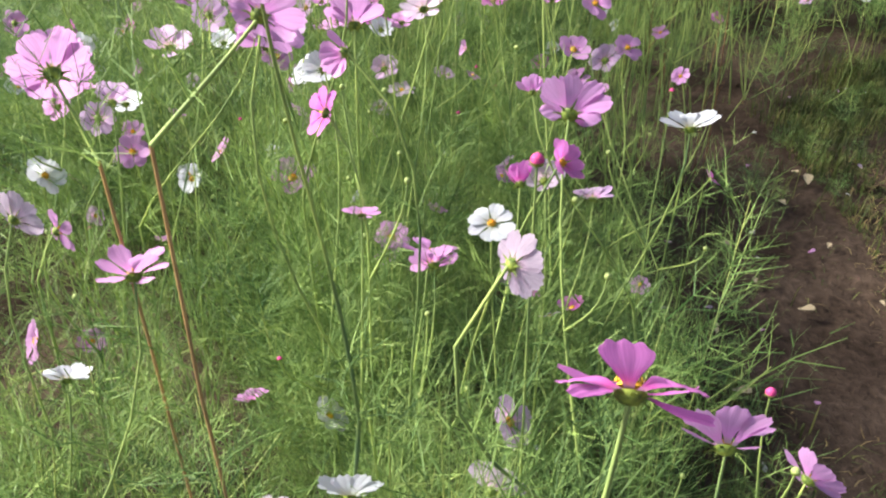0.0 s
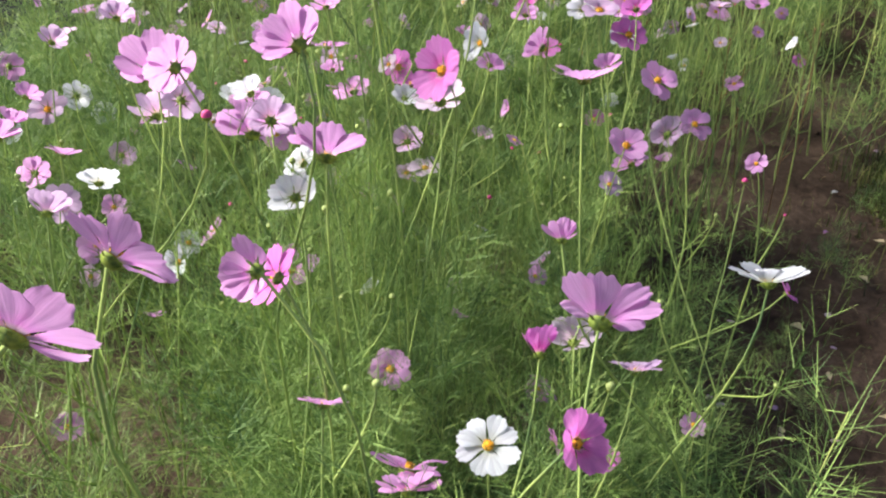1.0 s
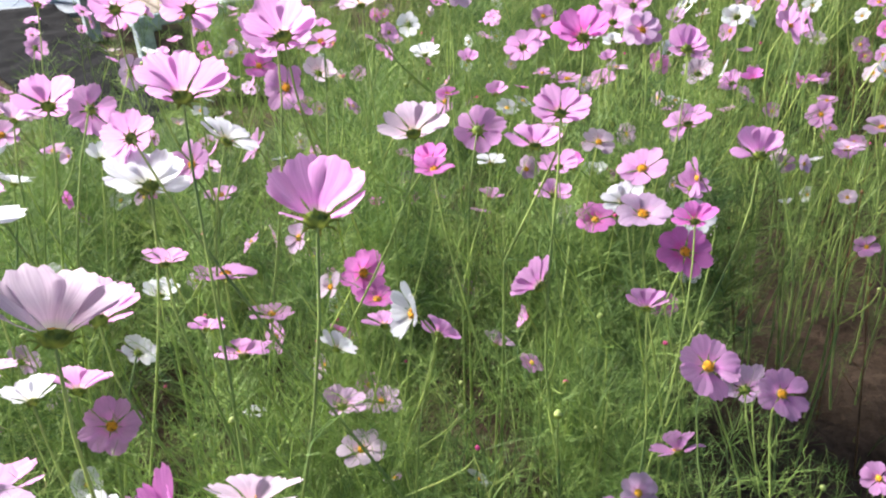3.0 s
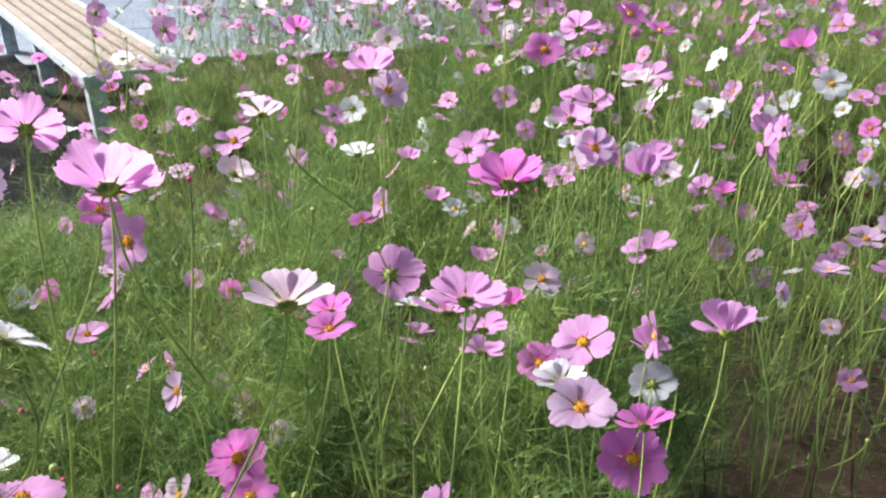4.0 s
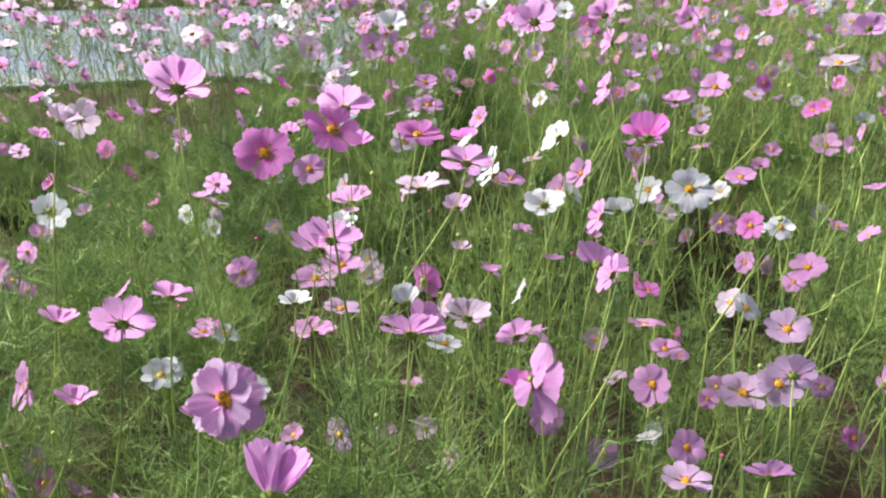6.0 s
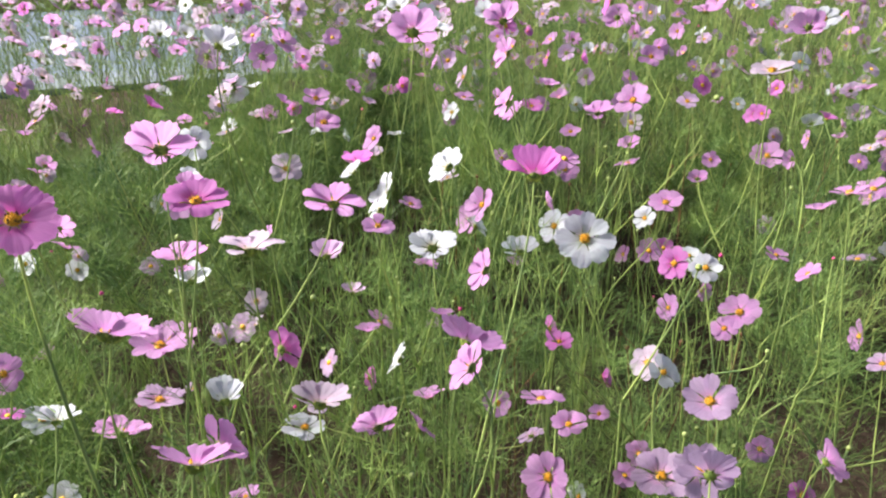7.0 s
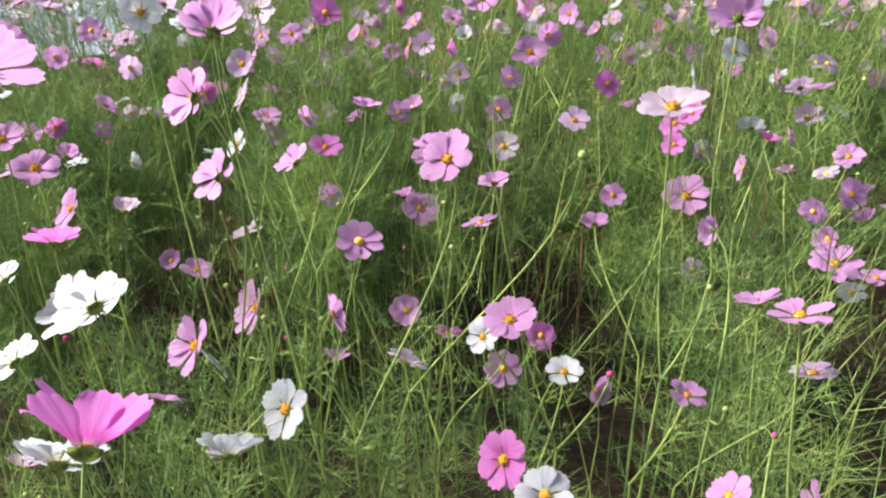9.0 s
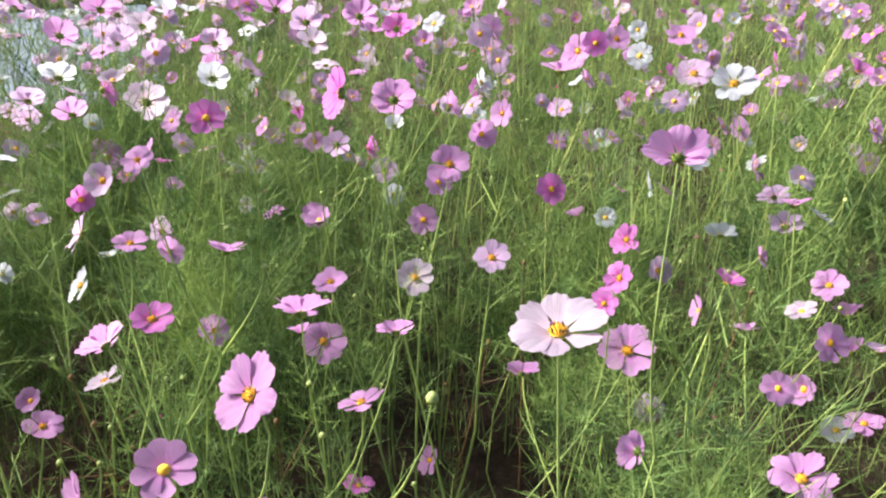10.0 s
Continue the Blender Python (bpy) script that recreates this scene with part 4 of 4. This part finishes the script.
bloom(-0.781, 1.986, 1.092, "white", 6.6, 85, 62, 24)
bloom(-0.392, 2.114, 1.129, "pink", 6.6, -150, 34, 18)
bloom(-0.911, 1.778, 0.968, "pink", 6.6, 92, 26, 40)
bloom(-0.870, 1.655, 0.970, "pink", 6.6, 99, 29, 40)
bloom(-0.822, 1.606, 0.891, "pink", 6.6, 136, 0, 18)
bloom(-0.498, 1.136, 1.109, "lilac", 6.6, 101, 30, 40)
bloom(-1.063, 1.980, 0.948, "pink", 6.6, 97, -21, 14)
bloom(-0.804, 1.746, 1.097, "lilac", 6.6, 95, 25, 40)
bloom(-1.129, 2.477, 0.912, "pink", 6.6, -134, 85, 16)
bloom(-0.750, 1.783, 1.243, "pink", 6.6, 66, 81, 16)
bloom(-0.821, 2.034, 1.155, "pink", 6.6, -75, 63, 10)
bloom(-0.593, 1.603, 1.197, "lilac", 6.6, 98, 32, 40)
bloom(-0.884, 1.915, 0.913, "white", 6.6, 103, -18, 14)
bloom(-0.344, 1.741, 1.240, "white", 10.8, 115, 34, 30)
bloom(-0.089, 0.509, 0.979, "white", 6.8, 94, 22, 25)
bloom(-0.539, 0.952, 0.996, "pink", 6.8, 50, -6, 10)
bloom(-0.487, 0.782, 1.121, "blush", 6.8, 71, 8, 20)
bloom(0.110, 1.015, 1.036, "magenta", 6.8, 91, 25, 62)
bloom(-0.538, 1.530, 0.758, "white", 6.8, -129, 35, 15)
bloom(-0.011, 0.812, 1.038, "pink", 6.7, 99, 28, 20)
bloom(0.152, 1.067, 1.012, "blush", 6.8, 92, 10, 30)
bloom(-0.168, 1.999, 0.713, "lilac", 6.8, 18, 86, 15)
bloom(0.132, 2.684, 0.863, "white", 6.8, 96, 37, 22)
bloom(-0.148, 1.969, 0.950, "magenta", 6.8, 70, 83, 12)
bloom(0.091, 2.245, 1.020, "pink", 6.8, 92, 32, 20)
bloom(0.324, 2.327, 1.012, "pink", 6.8, 85, 25, 25)
bloom(0.313, 2.012, 1.114, "magenta", 6.8, 96, 30, 25)
bloom(-0.367, 2.173, 0.926, "lilac", 6.8, -130, 26, 15)
bloom(0.102, 2.450, 0.980, "magenta", 6.8, 106, 30, 50)
bloom(-0.111, 2.182, 1.099, "magenta", 6.8, 118, 32, 25)
bloom(1.032, 3.677, 0.834, "pink", 5.4, -123, 56, 12)
bloom(0.880, 3.443, 0.889, "white", 5.7, -52, 48, 14)
bloom(0.591, 3.112, 1.109, "pink", 6.8, 150, 6, 18)
bloom(0.144, 3.229, 0.934, "lilac", 6.8, 39, 78, 14)
bloom(0.918, 4.014, 0.900, "white", 5.5, -141, 34, 14)
bloom(1.461, 3.865, 0.671, "pink", 6.8, -74, 62, 14)
bloom(0.429, 4.566, 0.749, "blush", 6.8, 171, 73, 14)
bloom(0.848, 4.664, 0.433, "magenta", 6.8, 81, 82, 14)
bloom(0.322, 4.524, 0.678, "pink", 6.8, -7, 76, 14)
bloom(-0.154, 0.680, 1.377, "pink", 6.8, 66, 20, 20)
bloom(0.330, 2.997, 1.068, "pink", 6.8, 65, 10, 20)
bloom(0.047, 5.629, 1.161, "pink", 10.8, 106, 34, 28)
bloom(0.231, 5.444, 1.162, "blush", 7.9, 100, 23, 24)
bloom(0.407, 5.444, 1.124, "lilac", 8.5, 103, 28, 28)
bloom(0.515, 5.657, 1.165, "pink", 10.7, 100, 34, 26)
bloom(0.752, 5.577, 1.168, "pink", 10.0, 97, 29, 26)
bloom(0.301, 4.888, 1.123, "pink", 7.0, 117, 35, 24)
bloom(0.177, 4.965, 1.122, "lilac", 6.9, 110, 29, 26)
bud_on_stem(0.074, 0.566, 1.310, "red", 1.2)
bud_on_stem(-0.104, 1.352, 1.035, "green", 1.2)
bud_on_stem(0.535, 1.778, 0.855, "red", 1.2)
bud_on_stem(0.358, 0.646, 0.983, "red", 1.2)
bud_on_stem(-0.246, 1.067, 1.282, "red", 1.2)
bud_on_stem(1.031, 4.018, 1.175, "green", 1.2)


# ---- the rest of the field ----
def density(x, y):
    """Plants a square metre, relative to the full field."""
    if x > field_edge(y) or y > (8.25 + 0.424 * (x + 0.9) if x < -0.8 else 11.5) or x < -4.2 - 0.2 * y:
        return 0.0
    d = 1.0
    if x > field_edge(y) - 0.35:
        d = 0.45
    if gap(x, y):
        d *= 0.06
    if x < -0.4 and y < 1.9:
        d *= 0.3
    if -0.4 < x < 2.0 and 3.2 < y < 4.6:
        d *= 0.6
    bench_u = (x + 2.78) * -0.755 + (y - 5.22) * 0.656
    bench_v = (x + 2.78) * 0.656 + (y - 5.22) * 0.755
    if -0.06 < bench_u < 3.1 and -0.06 < bench_v < 0.64:
        return 0.0
    u, v = mat_coords(x, y)
    if -0.6 < u < 3.2 and -0.6 < v < 0.12:
        return 0.0
    return d


def height(x, y):
    """How tall the growth stands, relative to the full field: low towards the path and the bench."""
    if thin(x, y):
        return 0.42
    return 1.0 - 0.7 * min(1.0, max(0.0, (y - 2.6) / 1.3)) * min(1.0, max(0.0, (-0.5 - x) / 0.9))


def sample(n, x0, x1, y0, y1, clumps=False):
    out = []
    while len(out) < n:
        x, y = rng.uniform(x0, x1), rng.uniform(y0, y1)
        if clumps and noise.noise((x * 2.6, y * 2.6, 2)) < rng.uniform(-0.12, 0.16):
            continue
        if rng.random() < density(x, y):
            out.append((x, y))
    return out


def tall(x, y, lo, hi):
    """Clumps stand higher than the gaps between them."""
    s = 0.5 + 1.5 * noise.noise((x * 2.6, y * 2.6, 2)) + rng.normal(0, 0.16)
    return lo + (hi - lo) * min(1.0, max(0.0, s))


def field_green():
    leaves, stems = [], []

    def put(kinds, spots, lo, hi, wide=1.1):
        for x, y in spots:
            lf, st = kinds[rng.integers(len(kinds))]
            m = Matrix.Translation((x, y, -0.02)) @ Matrix.Rotation(rng.uniform(0, 6.28), 4, "Z") @ Matrix.Rotation(rng.normal(0, 0.16), 4, "X") @ Matrix.Diagonal((wide, wide, tall(x, y, lo, hi) * height(x, y), 1))
            leaves.append((moved(lf[0], m), lf[1]))
            stems.append((moved(st[0], m), st[1]))

    put(FULL, sample(122, -1.5, 2.4, 0.15, 3.3, True), 0.5, 1.08)
    put(FULL, sample(60, -0.5, 2.3, 3.2, 5.2, True), 0.55, 1.06)
    put(LIGHT, [p for p in sample(400, -3.2, 3.4, 2.6, 6.2, True) if not (-0.5 < p[0] < 2.2 and 3.0 < p[1] < 5.1)], 0.52, 1.05)
    put(LIGHT, sample(290, -4.6, 6.5, 5.6, 11.0, True), 0.42, 1.0)
    put(FULL, [(rng.uniform(-0.6, 0.25), rng.uniform(4.7, 5.9)) for _ in range(12)], 0.75, 1.05)
    put(LIGHT, sample(60, -3.0, -1.2, -0.2, 3.2), 0.7, 0.98)
    put(LIGHT, [(rng.uniform(-2.35, -1.85), rng.uniform(4.9, 5.8)) for _ in range(16)], 1.7, 2.3, 0.9)
    edge = [(field_edge(y) + rng.normal(0.06, 0.13), y) for y in rng.uniform(0.9, 4.6, 90)]
    put(SMALL, [p for p in edge if not gap(*p) or rng.random() < 0.3], 0.1, 0.32, 0.5)
    old = len(leaves)
    put(FULL, sample(40, -0.45, 0.4, 0.7, 2.5), 0.75, 1.08, 0.7)
    put(FULL, sample(14, -0.6, 1.5, 3.4, 5.6, True), 0.8, 1.05, 0.7)
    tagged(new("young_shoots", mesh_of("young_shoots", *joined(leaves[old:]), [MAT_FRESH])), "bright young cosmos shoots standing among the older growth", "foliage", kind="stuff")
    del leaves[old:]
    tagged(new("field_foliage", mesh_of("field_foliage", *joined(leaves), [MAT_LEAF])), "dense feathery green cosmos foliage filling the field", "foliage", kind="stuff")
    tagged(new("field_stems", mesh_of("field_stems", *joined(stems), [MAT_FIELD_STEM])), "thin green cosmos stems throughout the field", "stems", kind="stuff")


def far_blossom(cup):
    """A blossom in one piece for the rest of the field: verts, faces, kind of surface (0 petal, 1 disc, 2 calyx), uv."""
    pieces = []
    for k in range(8):
        v, f, uv = petal_shape(rng, 3, 3)
        m = Matrix.Rotation(radians(k * 45 + rng.normal(0, 3)), 4, "Z") @ Matrix.Translation((0, 0.08, 0.0)) @ Matrix.Rotation(radians(cup + rng.normal(0, 5)), 4, "X") @ Matrix.Diagonal((1, 0.89, 1, 1))
        pieces.append((moved(v, m), f, np.zeros(len(f), int), uv))
    v, f = dome(0.19, 0.11, 2, 8, 0.06)
    pieces.append((v, f, np.full(len(f), 1), np.zeros((len(v), 2))))
    v, f = FAR_CALYX
    pieces.append((v, f, np.full(len(f), 2), np.zeros((len(v), 2))))
    return joined(pieces)


def field_flowers():
    kinds = [far_blossom(c) for c in (6, 12, 18, 26, 36)]
    heads, stems, buds, leaves = [], [], [], []

    def put(spots, lo, hi, face_mean, face_spread, weights, grow=1.0):
        for x, y in spots:
            z = rng.uniform(lo, hi)
            az, el = rng.normal(face_mean, face_spread), rng.uniform(15, 75)
            n, turn = facing(az, el)
            c = rng.choice(5, p=weights)
            v, f, what, uv = kinds[rng.integers(len(kinds))]
            m = Matrix.Translation((x, y, z)) @ turn @ Matrix.Scale(rng.uniform(0.026, 0.039) * grow, 4)
            heads.append((moved(v, m), f, np.where(what == 0, c, what + 4), uv))
            top = np.array((x, y, z)) - np.array(n) * 0.004
            foot = np.array((x + rng.normal(0, 0.13), y + rng.normal(0, 0.13), 0.1))
            line = bend(foot, top, np.array((rng.normal(0, 0.4), rng.normal(0, 0.4), z)), (np.array(n) * 0.5 + (0, 0, 0.5)) * z * 0.4, 7)
            stems.append(tube(line, np.linspace(0.0019, 0.0011, 7), 4))
            for k in (3, 4, 5):
                turn = rng.uniform(0, 6.28)
                for side in (0, math.pi):
                    leaves.append(leaf_at(line[k] + (line[k + 1] - line[k]) * rng.random(), turn + side, rng.uniform(0.5, 1.25), rng.uniform(0.07, 0.15) * (1.3 - 0.11 * k), False))
            if rng.random() < 0.5:
                p = top + np.array((rng.normal(0, 0.07), rng.normal(0, 0.07), rng.uniform(-0.14, 0.06)))
                red = rng.random() < 0.2
                buds.append((FAR_BUD[0] * rng.uniform(0.0034, 0.005) + p, FAR_BUD[1], np.where(np.array(FAR_BUD[2]) == 0, 1 if red else 0, 2)))
                stems.append(tube(bend(line[4], p, (p - line[4]) * 0.9, np.array((0, 0, 0.12)), 5), np.linspace(0.0015, 0.001, 5), 3))

    near, far = (0.46, 0.16, 0.16, 0.08, 0.14), (0.42, 0.10, 0.28, 0.08, 0.12)
    put(sample(50, -1.5, 2.2, 0.5, 3.6), 0.45, 0.85, 80, 70, near)
    put(sample(70, -1.5, 2.6, 2.4, 4.8), 0.6, 1.0, -60, 90, near)
    put(sample(45, -2.3, -1.2, 3.0, 4.6), 0.55, 0.95, 95, 55, (0.46, 0.06, 0.24, 0.12, 0.12))
    put(sample(110, -1.8, 0.0, 3.4, 5.6), 0.72, 1.2, 95, 55, (0.44, 0.06, 0.24, 0.12, 0.14))
    put(sample(185, -2.3, -0.2, 4.6, 6.8), 0.74, 1.2, 95, 40, (0.26, 0.03, 0.25, 0.27, 0.19), 1.15)
    put(sample(230, -2.6, -0.3, 5.6, 7.7), 0.72, 1.24, 95, 40, (0.22, 0.03, 0.22, 0.30, 0.23), 1.2)
    put(sample(180, -1.6, 1.2, 5.2, 7.6), 0.82, 1.24, 95, 60, (0.30, 0.05, 0.28, 0.22, 0.15), 1.12)
    put(sample(60, -1.2, 1.6, 1.4, 4.4), 0.45, 0.85, -80, 80, (0.40, 0.10, 0.34, 0.10, 0.06))
    put(sample(70, -3.4, -0.4, 5.2, 8.0), 0.5, 0.95, 95, 60, (0.44, 0.06, 0.24, 0.12, 0.14))
    put(sample(260, -0.3, 3.0, 4.6, 6.4), 0.7, 1.22, -70, 70, far)
    put(sample(520, -0.5, 4.5, 6.0, 8.4), 0.65, 1.2, -80, 80, far)
    put(sample(160, -0.5, 6.5, 8.0, 11.2), 0.7, 1.2, -80, 80, far)
    put(sample(170, 0.6, 4.2, 6.4, 9.0), 0.85, 1.24, -80, 80, (0.34, 0.08, 0.36, 0.10, 0.12))
    v, f, index, uv = joined(heads)
    tagged(new("field_flowers", mesh_of("field_flowers", v, f, [PETAL[c] for c in COLOURS] + [MAT_DISC, MAT_CALYX], index, uv)),
           "many pink, lilac, magenta and white cosmos flowers farther back", "flowers", kind="stuff")
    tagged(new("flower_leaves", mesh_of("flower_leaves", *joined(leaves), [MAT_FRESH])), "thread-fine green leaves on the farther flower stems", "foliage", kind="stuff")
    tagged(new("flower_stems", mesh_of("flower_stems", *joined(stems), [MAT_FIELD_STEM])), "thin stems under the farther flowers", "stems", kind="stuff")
    v, f, index = joined(buds)
    tagged(new("field_buds", mesh_of("field_buds", v, f, [MAT_BUD, MAT_RED_BUD, MAT_CALYX], index)), "small round green and pink cosmos buds", "buds", kind="stuff")


field_green()
field_flowers()


def withered_plants():
    """Bare brown stems of spent plants standing in the hollows, with a few dry twigs and a seed head each."""
    mat = green_material("withered stem", (0.10, 0.055, 0.03), (0.20, 0.12, 0.065), 0.05, 0.8)
    for k in range(22):
        cx, cy, spread = ((0.86, 3.95, 0.16), (1.02, 4.72, 0.2), (0.45, 4.5, 0.16), (0.85, 2.9, 0.2))[k % 4]
        plant = tagged(new("withered_plant"), "dry brown stem of a spent cosmos plant with bare twigs", "plant", "withered plants in the field")
        plant.location = (cx + rng.normal(0, spread), cy + rng.normal(0, spread), 0)
        top = np.array((rng.normal(0, 0.09), rng.normal(0, 0.09), rng.uniform(0.5, 0.85)))
        line = bend(np.zeros(3), top, np.array((rng.normal(0, 0.1), rng.normal(0, 0.1), 0.6)), top * 0.9, 8)
        part("stem", mesh_of("stem", *tube(line, np.linspace(0.003, 0.0013, 8), 5), [mat]), plant)
        for j in (3, 4, 5, 6):
            tip = line[j] + np.array((rng.normal(0, 0.06), rng.normal(0, 0.06), rng.uniform(0.04, 0.13)))
            part("twig", mesh_of("twig", *tube(bend(line[j], tip, (tip - line[j]) * 1.2, (tip - line[j]) * 0.7, 5), np.linspace(0.0013, 0.0007, 5), 4), [mat]), plant)
        head = part("seed_head", BUD_MESH["green"].copy(), plant, "dry brown seed head")
        head.data.materials[0] = head.data.materials[1] = mat
        head.matrix_basis = Matrix.Translation(top) @ Matrix.Scale(0.0045, 4)


withered_plants()


def lump():
    bm = bmesh.new()
    bmesh.ops.create_icosphere(bm, subdivisions=1, radius=1)
    v = np.array([q.co[:] for q in bm.verts])
    f = np.array([[q.index for q in one.verts] for one in bm.faces])
    bm.free()
    return v, f


CLOD = lump()


def ground_cover():
    """Short grass and dry bits on the soil beside the field and under the plants."""
    def blades(name, spots, lo, hi, mat, label, flat):
        strips = []
        for x, y in spots:
            az, h = rng.uniform(0, 6.28), rng.uniform(lo, hi)
            d = np.array((math.cos(az), math.sin(az), 0))
            t = np.array((-d[1], d[0], 0)) * rng.uniform(0.0012, 0.0026)
            p = np.array((x, y, -0.012))
            lean = rng.uniform(0.2, 0.9) * flat
            q, r = p + d * h * lean * 0.4 + (0, 0, h * 0.65), p + d * h * lean + (0, 0, h * max(0.12, 1 - 0.4 * flat * lean * 2))
            if flat > 1:
                q, r = p + d * h * 0.5 + (0, 0, 0.02 + h * rng.uniform(0.02, 0.2)), p + d * h + t * rng.normal(0, 6) + (0, 0, 0.015 + h * rng.uniform(0, 0.15))
            strips.append((np.array([p - t, p + t, q + t * 0.8, q - t * 0.8, r + t * 0.1, r - t * 0.1]), np.array([(0, 1, 2, 3), (3, 2, 4, 5)])))
        tagged(new(name, mesh_of(name, *joined(strips), [mat])), label, "grass", kind="stuff")

    def spots(n, inner, outer):
        out = []
        while len(out) < n:
            y = rng.uniform(0.6, 6.5)
            x = field_edge(y) + rng.normal(inner, outer)
            if gap(x, y) and rng.random() < 0.94:
                continue
            if noise.noise((x * 2.2, y * 2.2, 7)) > rng.uniform(-0.5, 0.35):
                out.append((x, y))
        return out

    blades("grass", spots(15000, -0.02, 0.22), 0.03, 0.16, MAT_GRASS, "short green grass and weeds at the field's edge", 0.8)
    blades("weeds", spots(9000, 0.22, 0.24), 0.015, 0.06, MAT_GRASS, "low green-brown weeds creeping over the soil beside the field", 1.2)
    blades("dry_grass", spots(4200, 0.3, 0.4), 0.02, 0.08, MAT_STRAW, "dry brown grass lying on the soil", 1.35)
    pebbles = []
    for x, y in spots(800, 0.3, 0.45):
        m = Matrix.Translation((x, y, 0.0)) @ Matrix.Rotation(rng.uniform(0, 6.28), 4, "Z") @ Matrix.Diagonal(tuple(rng.uniform(0.5, 1.2, 3) * rng.uniform(0.004, 0.016)) + (1,))
        pebbles.append((moved(CLOD[0] * rng.uniform(0.8, 1.2, CLOD[0].shape), m), CLOD[1]))
    tagged(new("soil_clods", mesh_of("soil_clods", *joined(pebbles), [MAT_SOIL], smooth=False)), "small clods and crumbs of brown earth", "clods", kind="stuff")
    under = [p for p in ((rng.uniform(-2.5, 2.0), rng.uniform(0.3, 6.0)) for _ in range(900)) if not gap(*p) and p[1] > 0.5 and p[0] < field_edge(p[1]) - 0.1]
    blades("undergrowth", under, 0.05, 0.22, MAT_GRASS, "low green weeds under the cosmos plants", 0.7)


ground_cover()


def fallen_petals():
    for k in range(40):
        y = rng.uniform(1.2, 5.5)
        x = field_edge(y) + rng.uniform(-0.35, 0.5)
        ob = new("fallen_petal", PETAL_MESH[("pink", "lilac", "white", "blush")[k % 4]][k % len(PETAL_SHAPES)])
        ob.matrix_basis = Matrix.Translation((x, y, 0.03)) @ Matrix.Rotation(rng.uniform(0, 6.28), 4, "Z") @ Matrix.Rotation(rng.normal(0, 0.3), 4, "X") @ Matrix.Scale(0.027, 4)
        tagged(ob, "single fallen cosmos petal lying on the bare soil", "petal", "fallen petals on the soil")


fallen_petals()


def dead_leaves():
    """Curled dry leaves scattered on the bare soil."""
    mat = speckled("dead leaf", (0.26, 0.20, 0.11), (0.42, 0.35, 0.22), 18.0, 0.8, 0.4, 0.003)
    meshes = []
    for v, f, uv in PETAL_SHAPES[:4]:
        curl = v * (1, 1, 1) + np.stack([0 * v[:, 0], 0 * v[:, 0], 0.9 * v[:, 0] ** 2 + 0.25 * (v[:, 1] - 0.5) ** 2], -1)
        meshes.append(mesh_of("dead_leaf", curl, f, [mat]))
    for k in range(34):
        y = rng.uniform(1.3, 5.2)
        x = field_edge(y) + rng.uniform(-0.1, 0.75)
        ob = new("dead_leaf", meshes[k % 4])
        ob.matrix_basis = Matrix.Translation((x, y, 0.022)) @ Matrix.Rotation(rng.uniform(0, 6.28), 4, "Z") @ Matrix.Rotation(rng.normal(0, 0.25), 4, "X") @ Matrix.Scale(rng.uniform(0.025, 0.06), 4)
        tagged(ob, "curled pale brown dead leaf lying on the bare soil", "leaf", "dead leaves on the soil")


dead_leaves()
